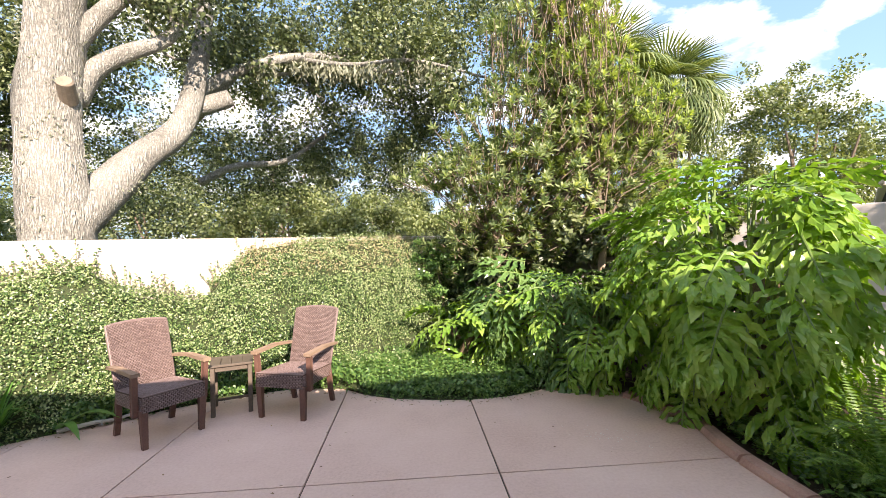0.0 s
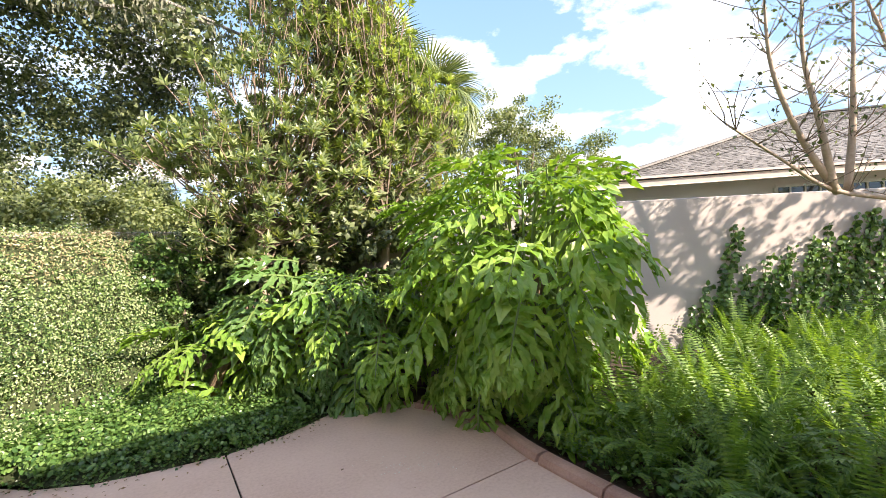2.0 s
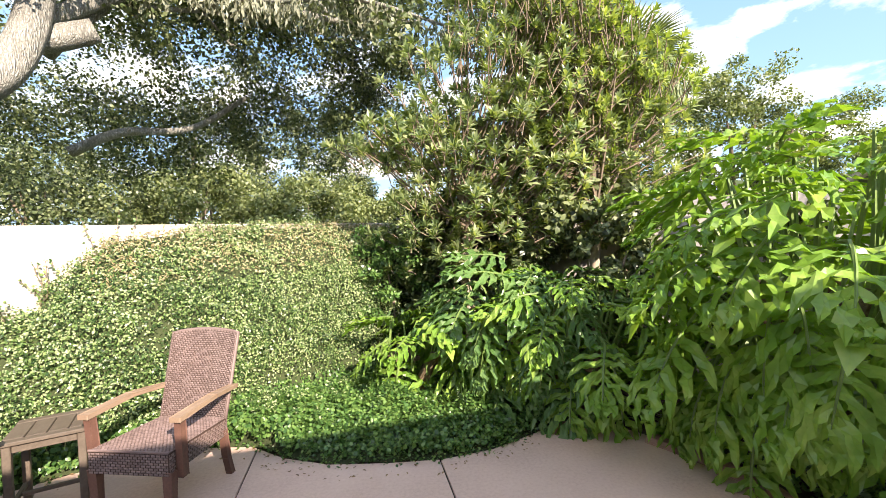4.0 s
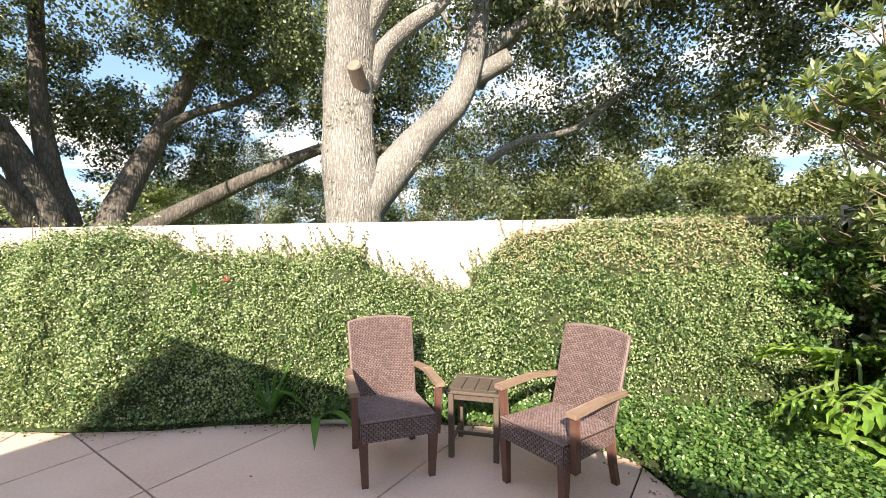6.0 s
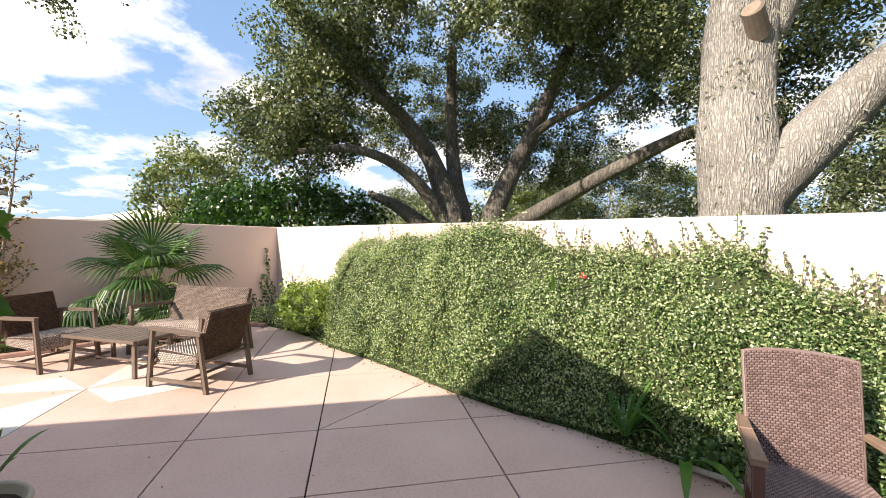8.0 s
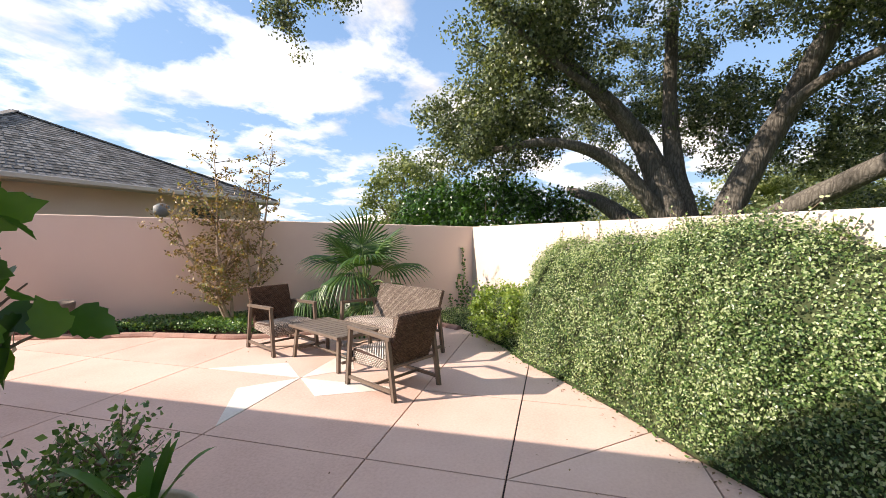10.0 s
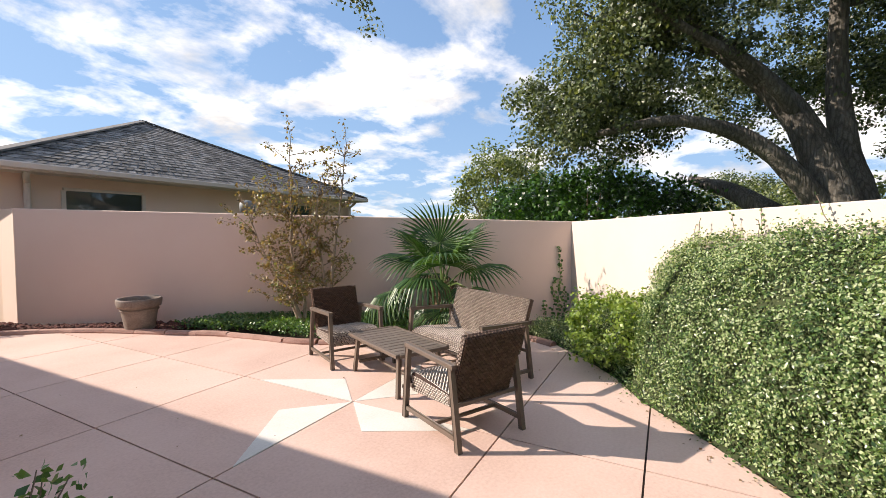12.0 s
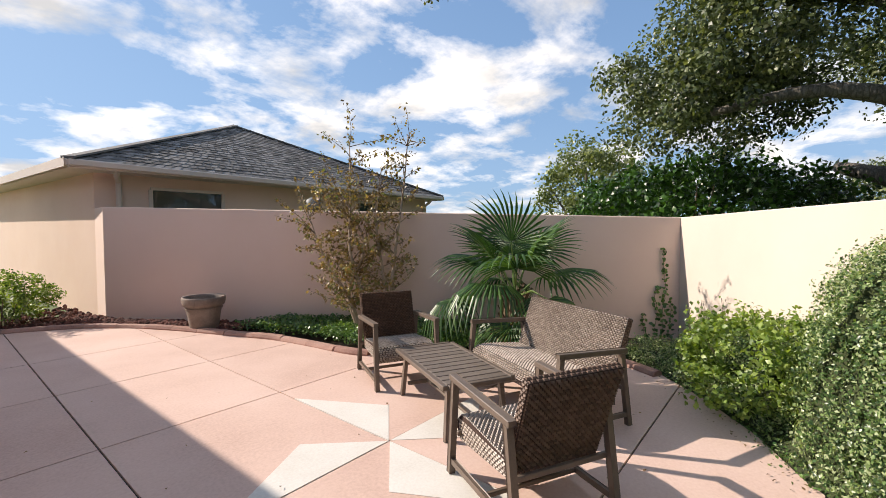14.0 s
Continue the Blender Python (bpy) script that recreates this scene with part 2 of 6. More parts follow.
M["crape"] = leaf_material("bronze_leaves", [(0.10, 0.06, 0.025), (0.24, 0.155, 0.07), (0.37, 0.265, 0.14), (0.17, 0.20, 0.075)], 0.45, 0.3)
M["hibiscus"] = leaf_material("hibiscus_leaf", [(0.025, 0.08, 0.022), (0.055, 0.145, 0.035), (0.11, 0.22, 0.05)], 0.35, 0.4, patch=4)
M["strap"] = leaf_material("strap_leaf", [(0.03, 0.09, 0.02), (0.06, 0.17, 0.03), (0.11, 0.24, 0.05)], 0.35, 0.3, patch=3)
M["red_petal"] = leaf_material("red_petal", [(0.35, 0.03, 0.015), (0.55, 0.06, 0.03)], 0.5, 0.3)
M["straw"] = leaf_material("straw_twigs", [(0.20, 0.16, 0.08), (0.34, 0.28, 0.16), (0.46, 0.40, 0.26)], 0.8, 0.15)
M["light_bush"] = leaf_material("light_bush_leaves", [(0.07, 0.13, 0.025), (0.17, 0.26, 0.05), (0.31, 0.40, 0.11)], 0.4, 0.35, patch=2)
M["wicker_pink"] = material("reddish_wicker", [(0.095, 0.062, 0.056), (0.175, 0.122, 0.113), (0.265, 0.192, 0.18)], 0.5, 3, 60, 0.1, island=0.35, contrast=(0.15, 0.85))
M["wicker_back"] = material("wicker_backing", [(0.035, 0.018, 0.014), (0.07, 0.04, 0.03)], 0.8, 20, 90, 0.3)
# one brown wicker in two copies: sun paleness here, shade in the next
M["wicker_sunlit"] = material("sunlit_brown_wicker", [(0.17, 0.13, 0.105), (0.33, 0.27, 0.225), (0.48, 0.41, 0.35)], 0.34, 3, 60, 0.1, island=0.35, contrast=(0.15, 0.8))
M["wicker_shaded"] = material("shaded_brown_wicker", [(0.05, 0.026, 0.017), (0.125, 0.07, 0.045), (0.21, 0.125, 0.085)], 0.5, 3, 60, 0.1, island=0.4, contrast=(0.15, 0.85))
M["arm_wood"] = material("weathered_arm_wood", [(0.19, 0.125, 0.085), (0.32, 0.225, 0.16)], 0.6, 7, 60, 0.15, grain=(1, 1, 6))
M["leg_wood"] = material("red_brown_leg_wood", [(0.09, 0.042, 0.032), (0.17, 0.088, 0.066)], 0.5, 7, 60, 0.15)
M["table_wood"] = material("grey_brown_table_wood", [(0.075, 0.055, 0.042), (0.14, 0.11, 0.085)], 0.55, 7, 60, 0.15)
M["metal_frame"] = material("taupe_painted_metal", [(0.115, 0.085, 0.065), (0.165, 0.125, 0.098)], 0.4, 6, 80, 0.05)
M["slat"] = material("taupe_slat", [(0.135, 0.105, 0.085), (0.20, 0.16, 0.13)], 0.45, 6, 60, 0.1, objects=0.2)
M["terracotta"] = material("stained_terracotta", [(0.11, 0.082, 0.066), (0.21, 0.165, 0.137), (0.33, 0.27, 0.23)], 0.8, 5, 60, 0.25)
M["pale_pot"] = material("pale_plastic_pot", [(0.42, 0.36, 0.27), (0.52, 0.46, 0.36)], 0.5, 4, 60, 0.05)
M["black"] = material("black_plastic", [(0.012, 0.012, 0.012), (0.03, 0.03, 0.03)], 0.5, 8, 60, 0.1)
M["pipe"] = material("vent_pipe", [(0.10, 0.11, 0.11), (0.22, 0.23, 0.23)], 0.6, 8, 60, 0.1)
M["moss"] = leaf_material("grey_moss", [(0.16, 0.17, 0.12), (0.26, 0.27, 0.20), (0.34, 0.35, 0.27)], 0.9, 0.2)
M["pale_branch"] = material("fallen_branch", [(0.36, 0.33, 0.28), (0.52, 0.49, 0.43)], 0.85, 9, 50, 0.2)


def glass_material(name):
    m = bpy.data.materials.new(name)
    m.use_nodes = True
    p = m.node_tree.nodes["Principled BSDF"]
    p.inputs["Base Color"].default_value = (0.05, 0.06, 0.06, 1)
    p.inputs["Roughness"].default_value = 0.03
    p.inputs["Specular IOR Level"].default_value = 0.9
    return m


M["glass"] = glass_material("window_glass")

RNG = np.random.default_rng(7)


# ---- mesh helpers ----
def mesh_data(name, verts, faces, mat, smooth=False):
    me = bpy.data.meshes.new(name)
    verts = np.asarray(verts, float).reshape(-1, 3)
    if isinstance(faces, np.ndarray):
        k = faces.shape[1]
        me.vertices.add(len(verts))
        me.vertices.foreach_set("co", verts.ravel())
        me.loops.add(faces.size)
        me.loops.foreach_set("vertex_index", faces.ravel().astype(np.int32))
        me.polygons.add(len(faces))
        me.polygons.foreach_set("loop_start", np.arange(0, faces.size, k, dtype=np.int32))
        me.update(calc_edges=True)
        me.validate()
    else:
        me.from_pydata(verts.tolist(), [], faces)
    me.materials.append(mat)
    if smooth:
        me.polygons.foreach_set("use_smooth", np.ones(len(me.polygons), bool))
    return me


def ob_of(name, me, parent=None, label="", m=None):
    ob = new(name, me)
    if parent is not None:
        ob.parent = parent
    if m is not None:
        ob.matrix_basis = m
    if label:
        ob["label"] = label
    return ob


class Shape:
    """Collects boxes, tubes and strips into one mesh."""

    def __init__(self):
        self.v, self.f = [], []

    def add(self, verts, faces):
        k = len(self.v)
        self.v += [tuple(p) for p in verts]
        self.f += [tuple(k + i for i in f) for f in faces]
        return self

    def box(self, x0, y0, z0, x1, y1, z1, m=None, bevel=0.004):
        bm = bmesh.new()
        bmesh.ops.create_cube(bm, size=1)
        sx, sy, sz = abs(x1 - x0), abs(y1 - y0), abs(z1 - z0)
        for v in bm.verts:
            v.co = Vector(((x0 + x1) / 2 + v.co.x * sx, (y0 + y1) / 2 + v.co.y * sy, (z0 + z1) / 2 + v.co.z * sz))
        b = min(bevel, 0.3 * min(sx, sy, sz))
        if b > 0:
            bmesh.ops.bevel(bm, geom=bm.edges[:], offset=b, segments=1, affect="EDGES")
        self.bm(bm, m)
        return self

    def bm(self, bm, m=None):
        bm.verts.index_update()
        self.add([(m @ v.co if m else v.co) for v in bm.verts], [[v.index for v in f.verts] for f in bm.faces])
        bm.free()

    def bar(self, a, b, w, h, up=(0, 0, 1), w2=None, h2=None, bevel=0.004):
        """A square bar from a to b."""
        a, b = Vector(a), Vector(b)
        d = (b - a).normalized()
        s = d.cross(Vector(up))
        s = s.normalized() if s.length > 1e-4 else Vector((1, 0, 0))
        u = s.cross(d).normalized()
        bm = bmesh.new()
        bmesh.ops.create_cube(bm, size=1)
        for v in bm.verts:
            end = v.co.z > 0
            ww, hh = (w2 or w, h2 or h) if end else (w, h)
            v.co = (b if end else a) + s * v.co.x * ww + u * v.co.y * hh
        if bevel:
            bmesh.ops.bevel(bm, geom=bm.edges[:], offset=min(bevel, 0.3 * min(w, h)), segments=1, affect="EDGES")
        self.bm(bm)
        return self

    def tube(self, pts, radii, sides=8, cap=True, rough=0.0, rng=None):
        pts = [Vector(p) for p in pts]
        n = len(pts)
        base = len(self.v)
        ref = Vector((0.3, 0.9, 0.1))
        for i, p in enumerate(pts):
            d = (pts[min(i + 1, n - 1)] - pts[max(i - 1, 0)])
            d = d.normalized() if d.length > 1e-6 else Vector((0, 0, 1))
            s = d.cross(ref)
            if s.length < 0.1:
                s = d.cross(Vector((1, 0, 0)))
            s.normalize()
            u = d.cross(s)
            for k in range(sides):
                a = 2 * math.pi * k / sides
                r = radii[i]
                if rough:
                    r *= 1 + rough * noise.noise(Vector((math.cos(a) * 1.7, math.sin(a) * 1.7, 0)) + p * 1.4)
                self.v.append(tuple(p + (s * math.cos(a) + u * math.sin(a)) * r))
        for i in range(n - 1):
            for k in range(sides):
                a, b = base + i * sides + k, base + i * sides + (k + 1) % sides
                self.f.append((a, b, b + sides, a + sides))
        if cap:
            self.f.append(tuple(base + k for k in reversed(range(sides))))
            self.f.append(tuple(base + (n - 1) * sides + k for k in range(sides)))
        return self

    def lathe(self, profile, sides=32, centre=(0, 0)):
        base = len(self.v)
        for r, z in profile:
            for k in range(sides):
                a = 2 * math.pi * k / sides
                self.v.append((centre[0] + r * math.cos(a), centre[1] + r * math.sin(a), z))
        for i in range(len(profile) - 1):
            for k in range(sides):
                a, b = base + i * sides + k, base + i * sides + (k + 1) % sides
                self.f.append((a, b, b + sides, a + sides))
        return self

    def prism(self, poly, z0, z1):
        """An upright prism over a polygon; z1 may be a list of heights."""
        n = len(poly)
        tops = z1 if isinstance(z1, (list, tuple)) else [z1] * n
        verts = [(x, y, z0) for x, y in poly] + [(x, y, t) for (x, y), t in zip(poly, tops)]
        faces = [tuple(reversed(range(n))), tuple(range(n, 2 * n))] + [(i, (i + 1) % n, n + (i + 1) % n, n + i) for i in range(n)]
        return self.add(verts, faces)

    def weld(self, digits=4):
        seen, remap, verts = {}, [], []
        for p in self.v:
            key = tuple(round(c, digits) for c in p)
            if key not in seen:
                seen[key] = len(verts)
                verts.append(p)
            remap.append(seen[key])
        faces = []
        for f in self.f:
            g = []
            for i in f:
                if remap[i] not in g:
                    g.append(remap[i])
            if len(g) > 2:
                faces.append(tuple(g))
        self.v, self.f = verts, faces
        return self

    def data(self, name, mat, smooth=False):
        return mesh_data(name, self.v, self.f, mat, smooth)

    def part(self, name, mat, parent=None, label="", smooth=False, m=None):
        return ob_of(name, self.data(name, mat, smooth), parent, label, m)


def empty(name, m):
    ob = new(name)
    ob.matrix_basis = m
    return ob


OVAL = (np.array([(0, 0, 0), (-0.30, 0.45, 0.07), (0, 0.5, 0), (0.30, 0.45, 0.07), (0, 1, -0.06)]), np.array([(0, 2, 1), (0, 3, 2), (1, 2, 4), (2, 3, 4)]))
ROUND = (np.array([(0, 0, 0), (-0.36, 0.35, 0.05), (-0.26, 0.78, 0.04), (0, 0.5, 0), (0.36, 0.35, 0.05), (0.26, 0.78, 0.04), (0, 1, -0.05)]),
         np.array([(0, 3, 1), (0, 4, 3), (1, 3, 2), (3, 4, 5), (2, 3, 6), (3, 5, 6)]))
HIB = (np.array([(0, 0, 0), (0.26, 0.10, 0.05), (0.40, 0.30, 0.07), (0.33, 0.36, 0.05), (0.36, 0.52, 0.06), (0.27, 0.56, 0.05), (0.25, 0.72, 0.05), (0.14, 0.78, 0.03), (0, 1.0, -0.04),
                 (-0.14, 0.78, 0.03), (-0.25, 0.72, 0.05), (-0.27, 0.56, 0.05), (-0.36, 0.52, 0.06), (-0.33, 0.36, 0.05), (-0.40, 0.30, 0.07), (-0.26, 0.10, 0.05), (0, 0.4, 0.0)]),
       np.array([(16, k, (k + 1) % 16) for k in range(16)]))
NARROW = (np.array([(0, 0, 0), (-0.14, 0.5, 0.05), (0, 0.5, 0), (0.14, 0.5, 0.05), (0, 1, -0.12)]), np.array([(0, 2, 1), (0, 3, 2), (1, 2, 4), (2, 3, 4)]))
KITE = (np.array([(0, 0, 0), (-0.32, 0.5, 0.08), (0.32, 0.5, 0.08), (0, 1, -0.04)]), np.array([(0, 2, 1), (1, 2, 3)]))


def unit(a):
    return a / np.maximum(np.linalg.norm(a, axis=1, keepdims=True), 1e-9)


def leaf_arrays(tpl, pos, nrm, size, rng, tilt=0.6, drop=0.0):
    n = len(pos)
    z = unit(nrm + tilt * rng.normal(size=(n, 3)))
    t = rng.normal(size=(n, 3)) + np.array([0, 0, -drop])
    t = unit(t - (t * z).sum(1, keepdims=True) * z)
    x = np.cross(t, z)
    tv, tf = tpl
    v = pos[:, None, :] + size[:, None, None] * (tv[None, :, 0, None] * x[:, None] + tv[None, :, 1, None] * t[:, None] + tv[None, :, 2, None] * z[:, None])
    f = tf[None] + (np.arange(n) * len(tv))[:, None, None]
    return v.reshape(-1, 3), f.reshape(-1, 3)


def leaves(name, tpl, pos, nrm, size, mat, rng=RNG, tilt=0.6, drop=0.0, parent=None, label=""):
    v, f = leaf_arrays(tpl, np.asarray(pos), np.asarray(nrm), np.asarray(size), rng, tilt, drop)
    return ob_of(name, mesh_data(name, v, f, mat), parent, label)


def clumps(centres, per, radius, rng, squash=0.8):
    """Points in loose balls round the centres, with normals that point outward and up."""
    c = np.repeat(np.asarray(centres), per, axis=0)
    r = np.repeat(np.broadcast_to(np.asarray(radius, float), (len(centres),)), per)
    d = unit(rng.normal(size=c.shape))
    k = rng.random(len(c)) ** 0.45
    off = d * (k * r)[:, None] * np.array([1, 1, squash])
    return c + off, unit(d + np.array([0, 0, 0.5]))

# ---- ground ----
gs = Shape()
gs.add([(-2500, -2500, -0.14), (2500, -2500, -0.14), (2500, 2500, -0.14), (-2500, 2500, -0.14)], [(0, 1, 2, 3)])
tagged(gs.part("ground", M["grass"]), "flat lawn and open ground beyond the garden walls", "ground", kind="structure")
tagged(Shape().prism([(-10.0, -0.9), (-4.4, -8.3), (9.0, -9.5), (9.0, 2.5), (0.0, 7.4)], -0.13, -0.045).part("garden_bed_ground", M["soil"]),
       "bare brown soil of the garden beds inside the walls", "ground", kind="structure")

# ---- patio: slabs with open joints ----
STAR = Vector((-5.15, -1.5))
AU, AV = Vector((0.994, 0.108)), Vector((-0.108, 0.994))


def uv(u, v):
    return STAR + AU * u + AV * v


EDGE = [(2.60, -0.05), (2.52, 1.0), (2.47, 2.0), (2.40, 2.55), (2.34, 3.11), (2.40, 3.70), (2.22, 4.15), (1.98, 4.50), (1.75, 4.74), (1.46, 4.79), (1.10, 4.58), (0.79, 4.42),
        (0.39, 4.33), (0.0, 4.34), (-0.40, 4.38), (-0.75, 4.52), (-1.05, 4.74), (-1.60, 4.78), (-2.20, 4.52), (-2.75, 4.14), (-3.15, 3.80), (-3.50, 3.50), (-3.94, 3.10),
        (-4.30, 2.66), (-4.83, 2.17), (-5.46, 1.70), (-6.04, 1.20), (-6.60, 0.65), (-7.10, 0.33), (-7.60, -0.12), (-8.0, -0.6), (-8.2, -1.06), (-8.05, -1.5), (-7.6, -2.05),
        (-7.1, -2.5), (-6.6, -3.0), (-6.22, -3.55), (-6.07, -4.25), (-5.88, -4.9), (-5.43, -5.76), (-5.05, -6.5), (-4.62, -7.17), (-4.0, -7.75), (-3.3, -8.05), (-2.3, -8.25)]
OUTLINE = EDGE + [(-1.0, -8.3), (-1.95, -1.25)]
patio = tagged(empty("patio", Matrix.Identity(4)), "pink stained concrete patio scored into large slabs", "patio", kind="structure")
Shape().prism(OUTLINE, -0.12, -0.016).part("joint_bed", M["joint"], patio, "dark dirt in the joints")
bm = bmesh.new()
bm.faces.new([bm.verts.new((x, y, 0)) for x, y in OUTLINE])


def cut(co, no, test):
    fs = [f for f in bm.faces if test(*((Vector(f.calc_center_median()[:2]) - STAR).dot(a) for a in (AU, AV)))]
    geom = list({e for f in fs for e in (*f.edges, *f.verts)}) + fs
    bmesh.ops.bisect_plane(bm, geom=geom, dist=1e-5, plane_co=(co.x, co.y, 0), plane_no=(no.x, no.y, 0))


for u in (0.0, 1.33, 3.5, 4.8, 6.13):
    cut(uv(u, 0), AU, lambda a, b: True)
for v in (-4.4, -2.95, -1.45, 0.0, 1.39):
    cut(uv(0, v), AV, lambda a, b: True)
cut(uv(0, 3.65), AV, lambda a, b: a < 3.5)
cut(uv(0, 3.75), AV, lambda a, b: a > 3.5)
cut(uv(0, 2.37), AV, lambda a, b: a < 3.5 and 1.39 < b < 3.68)
cut(uv(2.21, 0), AU, lambda a, b: 1.33 < a < 3.5 and b > 1.39)
cut(uv(1.33, 2.37), Vector((0.66, 0.75)), lambda a, b: a < 1.33 and b > 2.3)
cut(uv(-1.45, 0), AU, lambda a, b: a < 0 and b < 0)
bmesh.ops.inset_individual(bm, faces=bm.faces[:], thickness=0.0065, use_even_offset=True)
tops = [f for f in bm.faces if f.calc_area() > 0.004 and len(f.verts) >= 3]
inner = []
for f in tops:
    # the thin joint strips left by the inset are long and narrow
    if f.calc_area() / max(f.calc_perimeter(), 1e-6) > 0.012:
        inner.append([tuple(v.co[:2]) for v in f.verts])
bm.free()
for poly in inner:
    Shape().prism(poly, -0.1, 0.0).part("slab", M["slab"], patio)
for k, (tip, notch) in enumerate((((0, -1.22), (-0.43, -0.45)), ((1.2, 0), (0.43, -0.45)), ((0, 1.2), (0.42, 0.43)), ((-1.2, 0), (-0.42, 0.43)))):
    c = Vector((tip[0] + notch[0], tip[1] + notch[1])) / 3
    pts = [uv(*(Vector(p) * 0.985 + c * 0.015)) for p in ((0, 0), tip, notch)]
    Shape().prism([tuple(p) for p in pts], -0.02, 0.003).part("star_point", M["star"], patio, "white half point of a four-pointed star inlay")


def smooth_line(pts, step=0.1):
    pts = np.array(pts, float)
    s = np.concatenate([[0], np.cumsum(np.linalg.norm(np.diff(pts, axis=0), axis=1))])
    q = np.arange(0, s[-1], step)
    out = np.stack([np.interp(q, s, pts[:, k]) for k in range(2)], 1)
    for _ in range(4):
        out[1:-1] = (out[:-2] + 2 * out[1:-1] + out[2:]) / 4
    return out


def curb_run(name, label, line, width=0.13, high=0.055, stone=5):
    run = tagged(empty(name, Matrix.Identity(4)), label, "kerb", kind="structure")
    pts = smooth_line(line)
    rng = random.Random(3)
    for a in range(0, len(pts) - stone, stone):
        sec = pts[a:a + stone + 1].copy()
        d = sec[-1] - sec[0]
        n = np.array([d[1], -d[0]]) / np.linalg.norm(d)
        prof = [(-0.005, -0.08), (0.0, high * 0.55), (0.025, high), (width * 0.55, high * 1.06), (width - 0.02, high * 0.9), (width, high * 0.3), (width, -0.08)]
        lift = rng.uniform(-0.006, 0.006)
        sh = Shape()
        m = len(prof)
        gap = 0.012
        for i, p in enumerate(sec):
            q = p + (d / np.linalg.norm(d)) * (gap if i == 0 else 0)
            for o, z in prof:
                w = q - n * (o + 0.004)
                sh.v.append((w[0], w[1], z + (lift if z > 0 else 0)))
        for i in range(len(sec) - 1):
            for k in range(m - 1):
                sh.f.append((i * m + k, i * m + k + 1, (i + 1) * m + k + 1, (i + 1) * m + k))
        sh.f.append(tuple(range(m)))
        sh.f.append(tuple((len(sec) - 1) * m + k for k in reversed(range(m))))
        sh.part("kerb_stone", M["curb"], run)
    return run


curb_run("kerb_fern_bed", "low reddish concrete kerb along the fern bed", list(reversed(EDGE[:8]))[::-1][1:8])
curb_run("kerb_palm_bed", "low pinkish concrete kerb round the palm bed", EDGE[30:45])

# ---- walls ----
CORN, JOG, NECK = (-10.06, -1.06), (-4.34, -8.41), (0.0, 7.46)


def wall(name, label, a, b, ta, tb, mat, t=0.2, side=1):
    a, b = Vector(a), Vector(b)
    n = Vector((-(b - a).y, (b - a).x)).normalized() * t * side
    k = 8
    w = tagged(empty(name, Matrix.Identity(4)), label, "wall", kind="structure")
    sh = Shape()
    for i in range(k):
        p, q = a.lerp(b, i / k), a.lerp(b, (i + 1) / k)
        z0, z1 = ta + (tb - ta) * i / k, ta + (tb - ta) * (i + 1) / k
        i0 = len(sh.v)
        for pt, z in ((p, z0), (q, z1)):
            for off, zz in ((Vector((0, 0)), -0.14), (Vector((0, 0)), z - 0.012), (n * 0.06, z), (n * 0.94, z), (n, z - 0.012), (n, -0.14)):
                sh.v.append((pt.x + off.x, pt.y + off.y, zz))
        for j in range(5):
            sh.f.append((i0 + j, i0 + 6 + j, i0 + 7 + j, i0 + j + 1))
        if i == 0:
            sh.f.append(tuple(i0 + j for j in range(6)))
        if i == k - 1:
            sh.f.append(tuple(i0 + 6 + j for j in reversed(range(6))))
    sh.weld().part("render_coat", mat, w)
    return w


wall("wall_long", "cream stucco garden wall half covered by vines", CORN, NECK, 1.69, 1.80, M["stucco"])
wall("wall_west", "smooth pinkish stucco garden wall behind the seating", (JOG[0], JOG[1]), (CORN[0] - 0.10, CORN[1] + 0.12), 1.91, 1.69, M["stucco_pink"])
wall("wall_east", "pale stucco garden wall with shade put into its grey colour and creeping vine", (0.1, 7.41), (11.0, 1.4), 1.9, 2.02, M["stucco_shade"])
wall("wall_jog", "short stucco return wall beside the neighbouring house", (JOG[0] + 0.0, JOG[1] - 0.02), (JOG[0] + 0.04, -9.12), 1.91, 1.91, M["stucco_pink"], side=-1)


# ---- houses ----
def roof_plane(sh, a, b, c, d, rows, cols, rng, lift=0.014):
    """Shingle courses over the quad a-b (eave) to d-c (ridge): each course a row of slightly uneven tabs."""
    a, b, c, d = (Vector(p) for p in (a, b, c, d))
    n = (b - a).cross(d - a).normalized()
    if n.z < 0:
        n = -n
    for i in range(rows):
        v0, v1 = i / rows, (i + 1.12) / rows
        l0, r0 = a.lerp(d, v0), b.lerp(c, v0)
        l1, r1 = a.lerp(d, min(v1, 1)), b.lerp(c, min(v1, 1))
        m = max(1, int(cols * (r0 - l0).length / max((b - a).length, 0.01)))
        off = rng.random()
        for k in range(m + 1):
            u0, u1 = max(0, (k - off) / m), min(1, (k + 1 - off) / m - 0.004)
            if u1 <= u0:
                continue
            h = lift * rng.uniform(0.7, 1.5)
            p = [l0.lerp(r0, u0) + n * h, l0.lerp(r0, u1) + n * h, l1.lerp(r1, u1) + n * 0.002, l1.lerp(r1, u0) + n * 0.002]
            q = [l0.lerp(r0, u0), l0.lerp(r0, u1)]
            sh.add(p + q, [(0, 1, 2, 3), (4, 5, 1, 0)])


